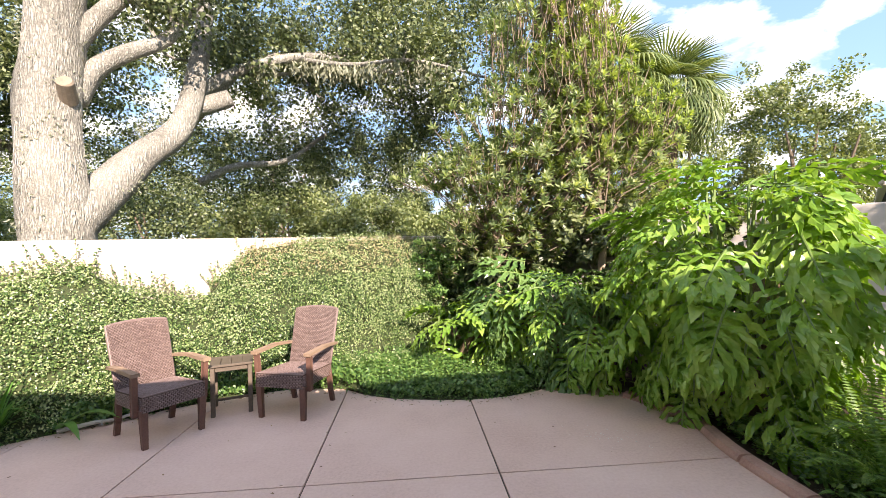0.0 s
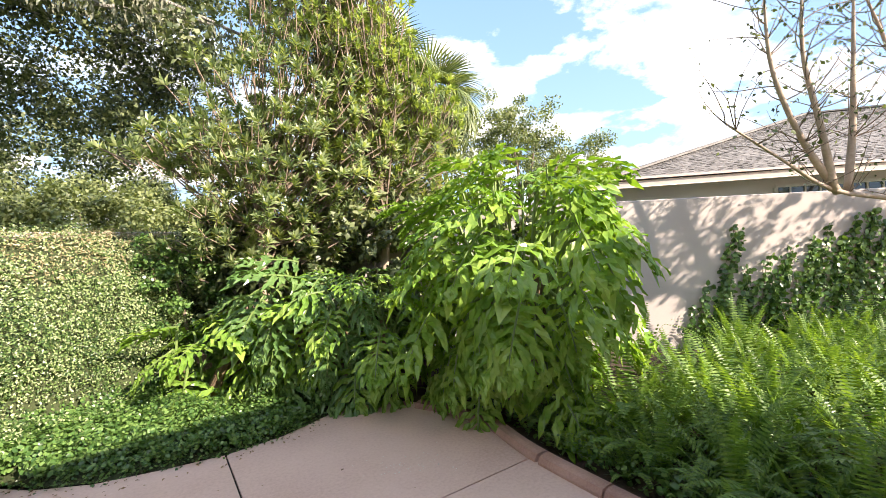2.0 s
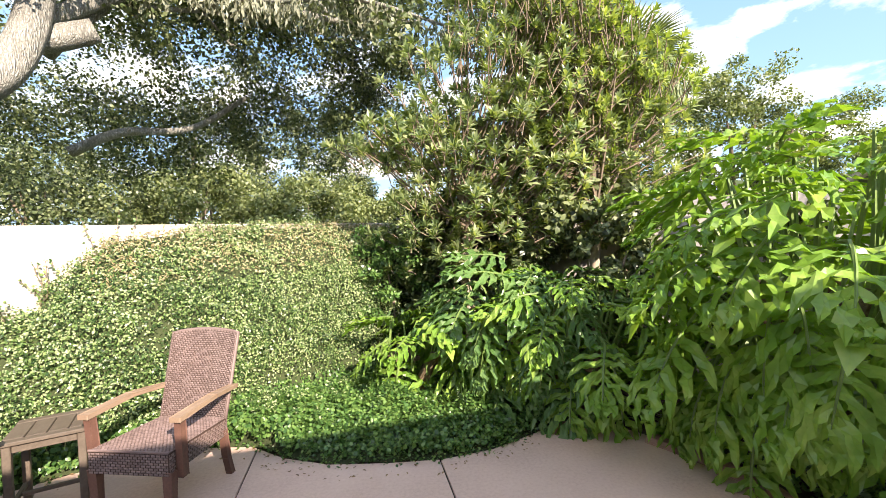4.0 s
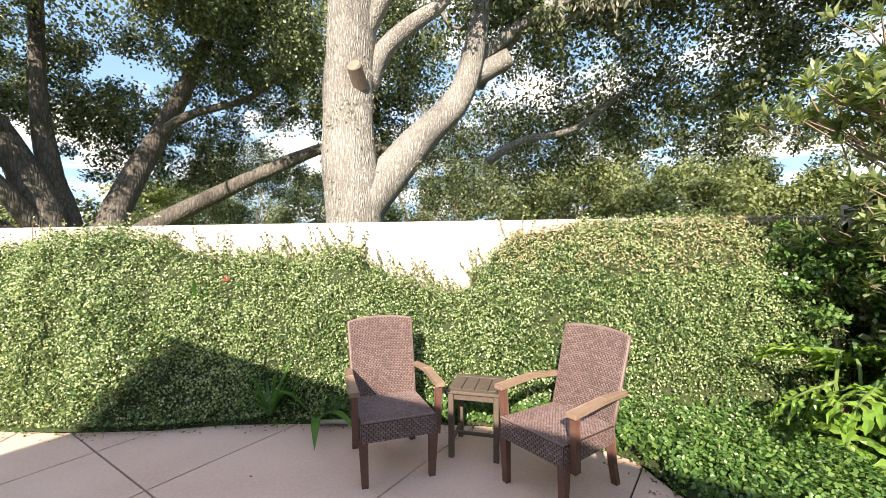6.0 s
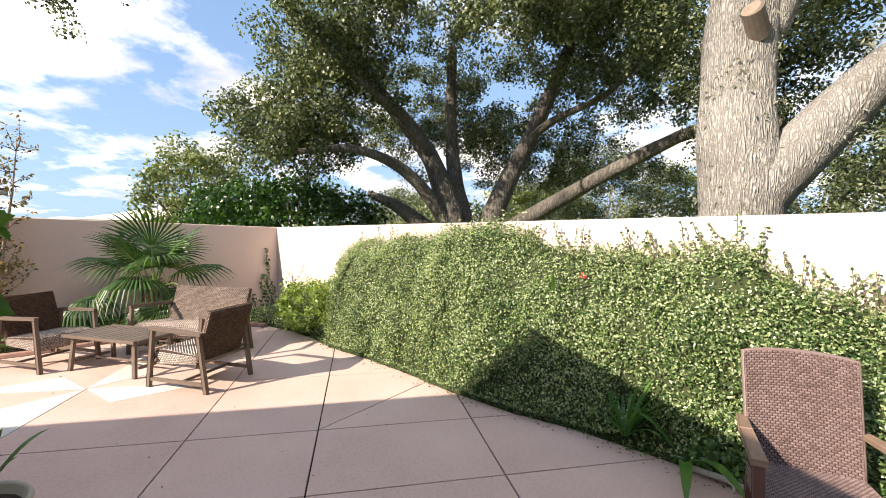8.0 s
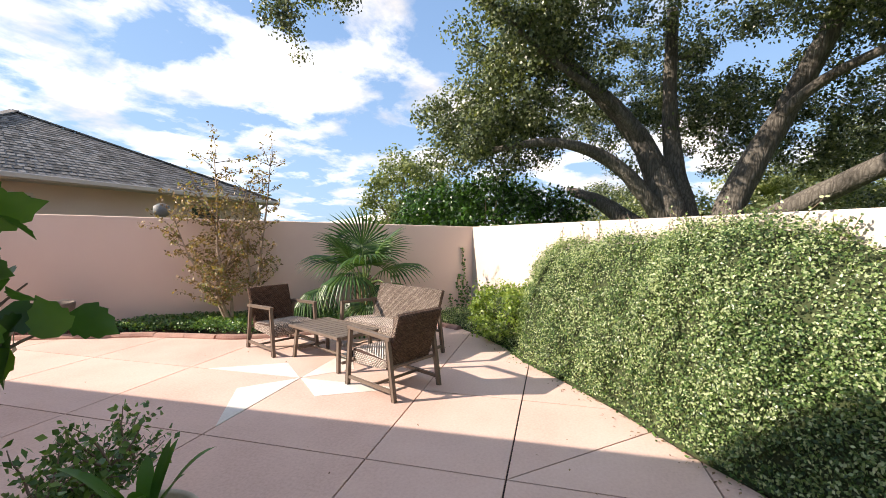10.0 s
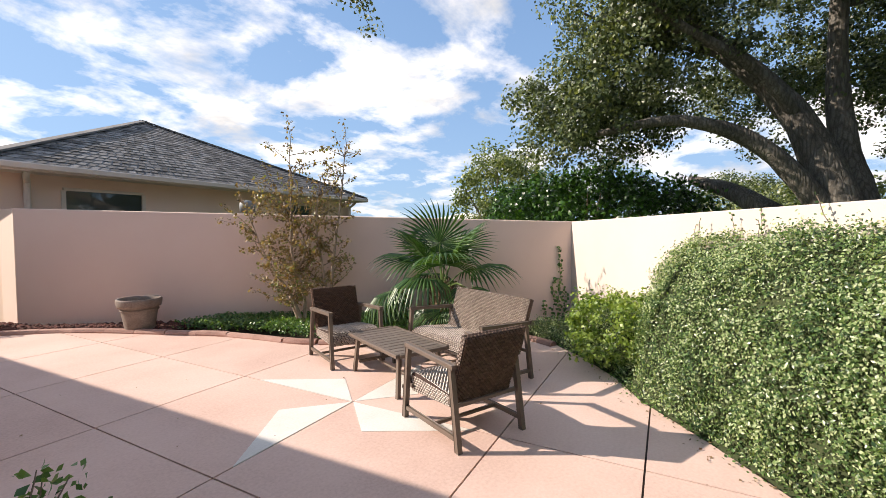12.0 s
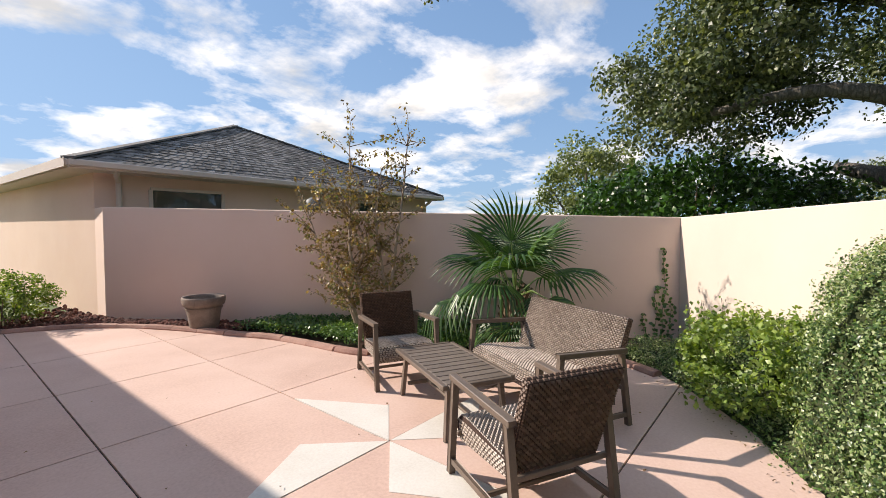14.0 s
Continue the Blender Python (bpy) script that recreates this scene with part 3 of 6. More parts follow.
def hip_house(name, label, wall_poly, wall_top, eave, ridge_a, ridge_b, wall_mat, rows, cols, seed, long_front=False):
    """eave: four corners at the gutter line; the ridge runs from ridge_a to ridge_b (equal: a pyramid)."""
    h = tagged(empty(name, Matrix.Identity(4)), label, "house")
    Shape().prism(wall_poly, -0.14, wall_top).part("wall", wall_mat, h)
    e = [Vector(p) for p in eave]
    ra, rb = Vector(ridge_a), Vector(ridge_b)
    rng = random.Random(seed)
    roof = Shape()
    if long_front:
        planes = [(0, 1, 5, 4), (1, 2, 5, 5), (2, 3, 4, 5), (3, 0, 4, 4)]
    else:
        planes = [(0, 1, 4, 4), (1, 2, 5, 4), (2, 3, 5, 5), (3, 0, 4, 5)]
    pts = [*e, ra, rb]
    roof.add(pts, [tuple(dict.fromkeys(f)) for f in planes] + [(3, 2, 1, 0)])
    roof = roof.part("roof", M["shingle"], h)
    sh = Shape()
    for f in planes:
        roof_plane(sh, *(pts[k] for k in f), rows, cols, rng)
    tagged(sh.part("shingle_layer", M["shingle"], roof), kind="stuff")
    for p, q in [(e[0], ra), (e[2], rb), (ra, rb)] + ([(e[1], rb), (e[3], ra)] if long_front else [(e[1], ra), (e[3], rb)]):
        if (q - p).length > 0.1:
            Shape().bar(p + Vector((0, 0, 0.03)), q + Vector((0, 0, 0.035)), 0.2, 0.035).part("ridge_cap", M["shingle"], roof)
    Shape().prism([(p.x, p.y) for p in e], 2.56, 2.60).part("soffit", M["trim"], h)
    for k in range(4):
        p, q = e[k], e[(k + 1) % 4]
        Shape().bar(p - Vector((0, 0, 0.05)), q - Vector((0, 0, 0.05)), 0.11, 0.12, bevel=0.02).part("gutter", M["trim"], h, "painted metal gutter")
    return h


hw = hip_house("neighbour_house", "peach stucco neighbouring house with grey shingle hip roof",
               [(-4.3, -9.12), (-13.0, -9.72), (-13.6, -20.0), (-2.3, -20.0)], 2.6,
               [(-3.92, -8.60, 2.70), (-13.4, -9.26, 2.64), (-14.0, -20.4, 2.64), (-1.8, -20.4, 2.70)], (-8.5, -14.2, 4.98), (-8.8, -15.6, 4.98), M["house"], 26, 60, 4)
WU = Vector((-1.0, -0.07, 0)).normalized()


def window(parent, a, width, z0, z1, along, out, frame_mat, mid=0):
    """A framed window that stands a little proud of a wall; the pane lies behind its frame."""
    a, along, out = Vector(a), Vector(along).normalized(), Vector(out).normalized()
    w = empty("window", Matrix.Identity(4))
    w.parent = parent
    b = a + along * width
    up = Vector((0, 0, 1))
    fr = Shape()
    for z in (z0, z1):
        fr.bar(a + up * z + out * 0.02, b + up * z + out * 0.02, 0.06, 0.06)
    for p in (a, b):
        fr.bar(p + up * (z0 + 0.03) + out * 0.02, p + up * (z1 - 0.03) + out * 0.02, 0.06, 0.06, up=out)
    for i in range(mid):
        p = a.lerp(b, (i + 1) / (mid + 1))
        fr.bar(p + up * (z0 + 0.03) + out * 0.015, p + up * (z1 - 0.03) + out * 0.015, 0.025, 0.03, up=out)
    fr.part("frame", frame_mat, w)
    g = Shape()
    g.add([a + up * z0 + out * 0.006, b + up * z0 + out * 0.006, b + up * z1 + out * 0.006, a + up * z1 + out * 0.006,
           a + up * z0 + out * 0.002, b + up * z0 + out * 0.002, b + up * z1 + out * 0.002, a + up * z1 + out * 0.002], [(0, 1, 2, 3), (7, 6, 5, 4), (0, 4, 5, 1), (2, 6, 7, 3), (1, 5, 6, 2), (3, 7, 4, 0)])
    g.part("pane", M["glass"], w)
    return w


window(hw, Vector((-5.17, -9.18, 0)), 1.36, 1.75, 2.33, WU, (-0.07, 1.0, 0), M["trim"])
window(hw, Vector((-10.2, -9.53, 0)), 1.1, 1.75, 2.33, WU, (-0.07, 1.0, 0), M["trim"], 1)
dp = Shape()
dp.tube([(-4.60, -8.70, 2.58), (-4.60, -8.82, 2.50), (-4.66, -9.06, 2.42), (-4.66, -9.08, 2.30), (-4.66, -9.08, 0.1)], [0.05] * 5, 8)
dp.part("downspout", M["trim"], hw, "painted downspout with a bent elbow")
dp = Shape()
dp.tube([(-12.9, -9.25, 2.58), (-12.9, -9.4, 2.45), (-12.9, -9.62, 2.32), (-12.9, -9.66, 0.1)], [0.05] * 4, 8)
dp.part("downspout", M["trim"], hw)

vent = tagged(empty("vent_pipe", pose(-7.3, -6.6, 0)), "dark grey vent with a rounded cap behind the wall", "vent")
Shape().lathe([(0.07, -0.14), (0.07, 1.9)], 14).part("pipe", M["pipe"], vent)
Shape().lathe([(0.03, 1.88), (0.13, 1.90), (0.15, 1.98), (0.14, 2.08), (0.06, 2.13), (0.001, 2.14)], 16).part("cap", M["pipe"], vent, smooth=True)

he = hip_house("east_house", "pale yellow neighbouring house with weathered grey shingle roof",
               [(7.7, 6.8), (21.57, -6.1), (30.2, 3.3), (16.4, 16.2)], 2.5,
               [(6.95, 6.75, 2.50), (21.6, -6.9, 2.60), (31.1, 3.3, 2.60), (16.5, 17.0, 2.50)], (16.82, 7.1, 5.0), (21.3, 2.9, 5.05), M["house_white"], 44, 120, 5, True)
dE, oE = Vector((0.73, -0.68, 0)).normalized(), Vector((-0.68, -0.73, 0)).normalized()
window(he, Vector((7.98, 6.54, 0)), 0.68, 1.6, 2.2, dE, oE, M["house_white"], 3)
window(he, Vector((9.78, 4.865, 0)), 1.9, 1.4, 2.3, dE, oE, M["house_white"], 7)

# the house whose door the walk leaves, with the eave that shades the patio
own = tagged(empty("own_house", Matrix.Identity(4)), "cream stucco house behind the patio with deep eaves", "house")
Shape().prism([(-1.85, -1.15), (3.2, 0.03), (4.6, 0.15), (4.6, -12.0), (-0.55, -12.0)], -0.14, 2.72).part("wall", M["house"], own)
EAVE = [(-2.445, -0.44), (3.4, 0.62), (5.15, 0.74), (5.15, -12.6), (-0.92, -12.6)]
Shape().prism(EAVE, 2.73, 2.90).part("eave", M["trim"], own)
rs = Shape()
ev = [Vector((x, y, 2.904)) for x, y in EAVE]
r0, r1 = Vector((1.9, -4.0, 4.4)), Vector((2.2, -8.5, 4.4))
rs.add([*ev, r0, r1], [(0, 1, 5), (1, 2, 5), (2, 3, 6, 5), (3, 4, 6), (4, 0, 5, 6)])
rs.part("roof", M["shingle"], own)
hd = empty("sliding_door", Matrix.Identity(4))
hd.parent = own
Shape().bar((-0.4, -0.775, 1.05), (0.9, -0.45, 1.05), 0.03, 2.1).part("pane", M["glass"], hd)

# far roofs beyond the wall
for k, (x, y, w, z) in enumerate(((-42, -22, 9, 3.4), (-56, -20, 12, 3.6), (-34, 52, 9, 3.2))):
    fh = tagged(empty("far_house", pose(x, y, 0, 0, 0, 25)), "small far house with a pale low roof", "house", "far houses")
    Shape().prism([(-w / 2, -4), (w / 2, -4), (w / 2, 4), (-w / 2, 4)], -0.14, 2.4).part("wall", M["house_white"], fh)
    r = Shape()
    r.add([(-w / 2 - .5, -4.5, 2.4), (w / 2 + .5, -4.5, 2.4), (w / 2 + .5, 4.5, 2.4), (-w / 2 - .5, 4.5, 2.4), (-w / 4, 0, z), (w / 4, 0, z)], [(0, 1, 5, 4), (1, 2, 5), (2, 3, 4, 5), (3, 0, 4), (3, 2, 1, 0)])
    r.part("roof", M["house_white"], fh)

# ---- vines on the long wall and ivy on the ground before it ----
WA, WB = np.array(CORN), np.array(NECK)
WL = np.linalg.norm(WB - WA)
WD = (WB - WA) / WL
WN = np.array([WD[1], -WD[0]])  # from the wall towards the patio
edge_sd = np.array([((np.array(p) - WA) @ WD, (np.array(p) - WA) @ WN) for p in EDGE[8:32]])
edge_sd = edge_sd[np.argsort(edge_sd[:, 0])]
TOP_S = [1.0, 1.3, 2.0, 2.98, 3.10, 3.3, 4.0, 5.0, 5.7, 6.3, 7.0, 7.7, 8.1, 8.35, 8.7, 9.0, 9.45, 9.7, 10.0, 10.6, 11.4, 12.3, 13.18]
TOP_Z = [0.10, 0.42, 0.58, 0.66, 1.30, 1.40, 1.46, 1.58, 1.72, 1.62, 1.42, 1.38, 1.46, 1.52, 1.22, 1.10, 1.08, 1.40, 1.66, 1.74, 1.78, 1.80, 1.80]


def vine_height(s, d):
    """Height of the leaves at s along the wall and d out from it."""
    D = np.interp(s, edge_sd[:, 0], edge_sd[:, 1])
    top = np.interp(s, TOP_S, TOP_Z)
    face = np.minimum(D - 0.03, np.where(s < 2.98, 0.62 + 0.4 * np.clip((s - 1.4) / 0.8, 0, 1), 0.98 * np.clip((s - 2.75) / 1.0, 0.2, 1) ** 0.5 - 0.12 * np.clip((s - 8) / 2, 0, 1) - 0.32 * np.exp(-((s - 7.8) / 0.5) ** 2)))
    g = 0.05 + 0.11 * np.clip((D - d) / 0.35, 0, 1)
    q = np.clip(d / face, 0, 1)
    body = g + (top - g) * np.where(s < 3.6, (1 - q ** 2.3) ** 0.62, (1 - q ** 1.85) ** 0.78)
    return np.where(d < face, body, g)


def vine_point(s, d):
    z = vine_height(s, d)
    p = WA[None] + s[:, None] * WD + d[:, None] * WN
    return np.concatenate([p, z[:, None]], 1)


def vine_normal(s, d, e=0.03):
    a, b = vine_point(s + e, d) - vine_point(s - e, d), vine_point(s, np.maximum(d + e, 0.02)) - vine_point(s, np.maximum(d - e, 0.0))
    n = unit(np.cross(a, b))
    return np.where(n[:, 2:3] < 0, -n, n)


# dark sheet under the leaves that stands in for the shade between them
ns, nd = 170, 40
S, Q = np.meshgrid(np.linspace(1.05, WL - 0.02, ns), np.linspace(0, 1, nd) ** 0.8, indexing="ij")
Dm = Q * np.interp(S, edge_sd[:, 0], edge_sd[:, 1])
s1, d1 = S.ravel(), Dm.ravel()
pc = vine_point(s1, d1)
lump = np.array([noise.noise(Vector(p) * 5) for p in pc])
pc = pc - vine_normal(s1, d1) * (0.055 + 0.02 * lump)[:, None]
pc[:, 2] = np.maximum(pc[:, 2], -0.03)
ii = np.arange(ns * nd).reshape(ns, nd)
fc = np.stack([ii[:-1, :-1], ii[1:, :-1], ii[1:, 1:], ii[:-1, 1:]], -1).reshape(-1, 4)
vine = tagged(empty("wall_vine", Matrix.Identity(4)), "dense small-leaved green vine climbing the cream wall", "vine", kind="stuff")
ob_of("vine_shade_sheet", mesh_data("vine_shade_sheet", pc, fc, M["core"]), vine)

# leaves by surface area
cells = vine_point(s1, d1).reshape(ns, nd, 3)
ar = np.linalg.norm(np.cross(cells[1:, :-1] - cells[:-1, :-1], cells[:-1, 1:] - cells[:-1, :-1]), axis=-1)
VN = 265000
pick = RNG.choice(ar.size, VN, p=(ar / ar.sum()).ravel())
pi, pj = np.unravel_index(pick, ar.shape)
ls = S[pi, pj] + RNG.random(VN) * (S[1, 0] - S[0, 0])
ld = Dm[pi, pj] + RNG.random(VN) * (Dm[pi, pj + 1] - Dm[pi, pj])
pos, nrm = vine_point(ls, ld), vine_normal(ls, ld)
bulge = np.array([noise.noise(Vector(p) * 2.4) + 0.75 * noise.noise(Vector(p) * 7.5) for p in pos])
fold = np.array([noise.noise(Vector(p) * 1.2 + Vector((4, 0, 0))) for p in pos])
pos = pos + nrm * (0.10 * bulge + 0.07 * fold + RNG.normal(0, 0.04, VN))[:, None]
hollow = (np.array([noise.noise(Vector(p) * 6.0 + Vector((0, 9, 0))) for p in pos]) < -0.22) & (RNG.random(VN) < 0.5)
bare = np.array([noise.noise(Vector((a * 1.6, b * 3.0, 7.1))) for a, b in zip(ls, pos[:, 2])])
low = (pos[:, 2] < 0.24) & (ls > 8.2)
onwall = ~low & ~hollow & ~((ls > 10.2) & (pos[:, 2] > 1.25) & (ld < 0.75) & (bare > 0.12) & (RNG.random(VN) < 0.75))
leaves("leaves", OVAL, pos[onwall], nrm[onwall], RNG.uniform(0.016, 0.033, onwall.sum()), M["vine"], tilt=0.65, drop=0.5, parent=vine)
ivy = tagged(empty("ground_ivy", Matrix.Identity(4)), "dark glossy ivy carpeting the soil along the patio edge", "ground cover", kind="stuff")
k = int(low.sum())
leaves("leaves", ROUND, pos[low], nrm[low], RNG.uniform(0.022, 0.042, k), M["ivy"], tilt=0.5, parent=ivy)
# thin dry stretches near the top and stray shoots over the wall
m1 = 3000
ss, dd = RNG.uniform(9.8, 12.9, m1), RNG.uniform(0.02, 0.5, m1)
leaves("dry_sprigs", NARROW, vine_point(ss, dd) + RNG.normal(0, 0.02, (m1, 3)), vine_normal(ss, dd), RNG.uniform(0.03, 0.06, m1), M["straw"], tilt=0.9, parent=vine, label="dry straw-coloured twigs")
shoots = Shape()
lp, ln = [], []
rr = random.Random(5)
for i in range(120):
    s = rr.choice([rr.uniform(2.8, 10.4), rr.uniform(6.9, 9.7)])
    p = Vector((*(WA + s * WD + WN * rr.uniform(0.02, 0.12)), float(np.interp(s, TOP_S, TOP_Z)) - 0.05))
    L, lean = rr.uniform(0.1, 0.34), rr.uniform(-0.9, 0.9)
    pts = [p]
    for j in range(6):
        pts.append(pts[-1] + Vector((WD[0] * lean * 0.6, WD[1] * lean * 0.6, 1 - abs(lean) * 0.55)).normalized() * L / 6 + Vector((rr.uniform(-.012, .012), rr.uniform(-.012, .012), 0)))
    shoots.tube(pts, [0.003] * 7, 4, cap=False)
    for q in pts[1:]:
        for _ in range(2):
            lp.append(tuple(q)); ln.append((WN[0], WN[1], 0.4))
shoots.part("shoots", M["twig"], vine)
leaves("shoot_leaves", ROUND, np.array(lp), np.array(ln), RNG.uniform(0.018, 0.034, len(lp)), M["vine"], tilt=0.7, parent=vine)


def on_vine(x, y):
    r = np.array([x, y]) - WA
    return float(vine_height(np.array([r @ WD]), np.array([r @ WN]))[0])


for x, y in ((-4.36, 3.32),):
    fp = np.array([[x, y, on_vine(x, y) + 0.03]]) + RNG.normal(0, 0.012, (7, 3))
    tagged(leaves("trumpet_flower", ROUND, fp, np.tile([WN[0], WN[1], 0.5], (7, 1)), np.full(7, 0.03), M["red_petal"], tilt=0.5), "small red trumpet flower among the vine leaves", "flower")


# creeper up the wall corner and on the east wall
def creeper(name, label, a, along, out, stems, seed, leaf=0.035, dense=3):
    rng = random.Random(seed)
    c = tagged(empty(name, Matrix.Identity(4)), label, "vine")
    sh = Shape()
    p0, n0 = [], []
    for u, h, lean in stems:
        p = Vector(a) + Vector(along) * u
        pts = [p + Vector(out) * 0.015]
        k = max(3, int(h / 0.07))
        for j in range(k):
            pts.append(pts[-1] + Vector(along) * (lean * h / k + rng.uniform(-.02, .02)) + Vector((0, 0, h / k)))
        sh.tube(pts, [0.004] * len(pts), 4, cap=False)
        for q in pts:
            for _ in range(dense):
                p0.append(tuple(q + Vector(out) * rng.uniform(0, 0.05) + Vector(along) * rng.uniform(-.04, .04))); n0.append(tuple(out))
    sh.part("stems", M["twig"], c)
    leaves("leaves", ROUND, np.array(p0), np.array(n0), RNG.uniform(leaf * .6, leaf * 1.2, len(p0)), M["ivy"], tilt=0.5, drop=1, parent=c)
    return c


ud = (Vector((JOG[0], JOG[1], 0)) - Vector((CORN[0], CORN[1], 0))).normalized()
on = Vector((-ud.y, ud.x, 0))
creeper("wall_creeper", "thin dark creeper climbing in the wall corner", (CORN[0] + .02, CORN[1] - .02, 0), ud, on, [(0.2, 1.25, 0.02), (0.3, 0.7, 0.05), (0.12, 0.5, .0), (0.45, .3, .1)], 3, 0.06, 4)
creeper("wall_creeper", "sparse dry creeper at the foot of the cream wall", (CORN[0], CORN[1], 0), Vector((*WD, 0)), Vector((*WN, 0)), [(0.35, 0.45, 0), (0.6, 0.6, .05), (0.9, 0.5, -.05), (1.1, 0.7, 0.02)], 6, 0.04, 2)
ed = (Vector((11.0, 1.4, 0)) - Vector((0.1, 7.41, 0))).normalized()
eo = Vector((ed.y, -ed.x, 0))
ebase = Vector((0.1, 7.41, 0))
creeper("east_wall_creeper", "dark creeper spreading up the pale wall behind ferns", ebase, ed, eo,
        [(6.6 + 0.07 * i, max(0.25, min(1.75, 0.5 + 0.24 * (i * 0.07) * 2 + 0.25 * math.sin(i * 1.7))), 0.25) for i in range(48)] + [(6.9, 1.55, 0.28), (6.95, 1.5, 0.3)], 9, 0.075, 7)


# ---- bed planting by the west wall ----
def in_strip(n, line_a, line_b, rng):
    """Random points between two lines of equal length."""
    a, b = np.array(line_a, float), np.array(line_b, float)
    t = rng.random(n) * (len(a) - 1)
    i = np.minimum(t.astype(int), len(a) - 2)
    f = (t - i)[:, None]
    p, q = a[i] * (1 - f) + a[i + 1] * f, b[i] * (1 - f) + b[i + 1] * f
    w = rng.random(n)[:, None]
    return p * (1 - w) + q * w


bed_in = [(-8.2, -1.45), (-7.7, -2.1), (-7.2, -2.6), (-6.7, -3.1), (-6.33, -3.6), (-6.2, -4.3), (-6.0, -4.95), (-5.55, -5.8)]
bed_out = [(-9.6, -1.75), (-9.0, -2.4), (-8.5, -3.1), (-8.1, -3.6), (-7.7, -4.15), (-7.3, -4.65), (-6.95, -5.1), (-6.4, -5.8)]
n1 = 16000
p = in_strip(n1, bed_in, bed_out, RNG)
tag = np.array([noise.noise(Vector((x * 0.9, y * 0.9, 2.2))) for x, y in p])
keep = (tag > -0.15) | (p[:, 1] < -3.4)
p = p[keep]
hz = 0.02 + 0.14 * RNG.random(len(p)) ** 0.7
gc = tagged(empty("bed_groundcover", Matrix.Identity(4)), "low dark green groundcover along the foot of the pink wall", "ground cover", kind="stuff")
leaves("leaves", ROUND, np.concatenate([p, hz[:, None]], 1), np.tile([0.2, 0.2, 1.0], (len(p), 1)), RNG.uniform(0.025, 0.05, len(p)), M["ivy"], tilt=0.7, parent=gc)
n2 = 1500
p = in_strip(n2, bed_in[:4], bed_out[:4], RNG)
leaves("dead_leaves", OVAL, np.concatenate([p, 0.0 + 0.03 * RNG.random((n2, 1))], 1), np.tile([0, 0, 1.0], (n2, 1)), RNG.uniform(0.04, 0.09, n2), M["dry"], tilt=0.4, parent=gc, label="brown fallen leaves")

n5 = 7000
p = in_strip(n5, [(2.66, 0.9), (2.6, 1.9), (2.52, 2.5), (2.45, 3.1), (2.5, 3.7), (2.1, 4.5)], [(3.7, 0.9), (3.6, 1.9), (3.4, 2.5), (3.3, 3.1), (3.2, 3.9), (2.7, 4.8)], RNG)
under = tagged(empty("fern_bed_ivy", Matrix.Identity(4)), "low dark ivy covering the soil under the ferns", "ground cover", kind="stuff")
leaves("leaves", ROUND, np.concatenate([p, -0.02 + 0.14 * RNG.random((n5, 1))], 1), np.tile([0.0, 0.0, 1.0], (n5, 1)), RNG.uniform(0.025, 0.055, n5), M["ivy"], tilt=0.6, parent=under)

# lava rock mulch
rock = bmesh.new()
bmesh.ops.create_icosphere(rock, subdivisions=1, radius=1.0)
rv = np.array([v.co * (1 + 0.3 * noise.noise(v.co * 2.1)) for v in rock.verts])
rf = np.array([[v.index for v in f.verts] for f in rock.faces])
rock.free()
n3 = 2600
p = in_strip(n3, [(-5.45, -5.85), (-5.15, -6.55), (-4.75, -7.25), (-4.05, -7.88), (-3.3, -8.15), (-2.2, -8.35)], [(-6.3, -5.8), (-5.75, -6.5), (-5.15, -7.2), (-4.5, -8.0), (-4.2, -8.9), (-3.9, -10.4)], RNG)
p = np.concatenate([p, -0.03 + 0.045 * RNG.random((n3, 1))], 1)
sc = RNG.uniform(0.018, 0.045, (n3, 1, 1)) * RNG.uniform(0.7, 1.2, (n3, 1, 3))
an = RNG.uniform(0, 6.28, n3)
rot = np.stack([np.stack([np.cos(an), -np.sin(an), 0 * an], 1), np.stack([np.sin(an), np.cos(an), 0 * an], 1), np.stack([0 * an, 0 * an, 1 + 0 * an], 1)], 1)
v = np.einsum("nij,nkj->nki", rot, rv[None] * sc) + p[:, None]
f = (rf[None] + (np.arange(n3) * len(rv))[:, None, None]).reshape(-1, 3)
tagged(ob_of("lava_rock_mulch", mesh_data("lava_rock_mulch", v.reshape(-1, 3), f, M["lava"])), "dark red lava rock mulch along the pink wall", "mulch", kind="stuff")

# fallen leaf litter on the slabs
n4 = 560
SPILL = np.concatenate([in_strip(1800, EDGE[9:31], [(a + 0.02, b + 0.0) for a, b in EDGE[9:31]], RNG) + RNG.normal(0, 0.035, (1800, 2)), np.abs(RNG.normal(0.02, 0.02, (1800, 1)))], 1)
leaves("edge_leaves", ROUND, SPILL, np.tile([0, 0, 1.0], (1800, 1)), RNG.uniform(0.014, 0.03, 1800), M["ivy"], tilt=0.6, parent=ivy)
p = np.concatenate([in_strip(400, [(a, b) for a, b in EDGE[9:32]], [(a * 0.985 - .02, b - 0.22) for a, b in EDGE[9:32]], RNG), np.stack([RNG.uniform(-7.0, 2.0, 160), RNG.uniform(-5, 4, 160)], 1)])
tagged(leaves("leaf_litter", OVAL, np.concatenate([p, 0.006 + 0.008 * RNG.random((n4, 1))], 1), np.tile([0, 0, 1.0], (n4, 1)), RNG.uniform(0.014, 0.034, n4), M["dry"], tilt=0.25),
       "scattered small brown leaves on the patio", "leaves", kind="stuff")


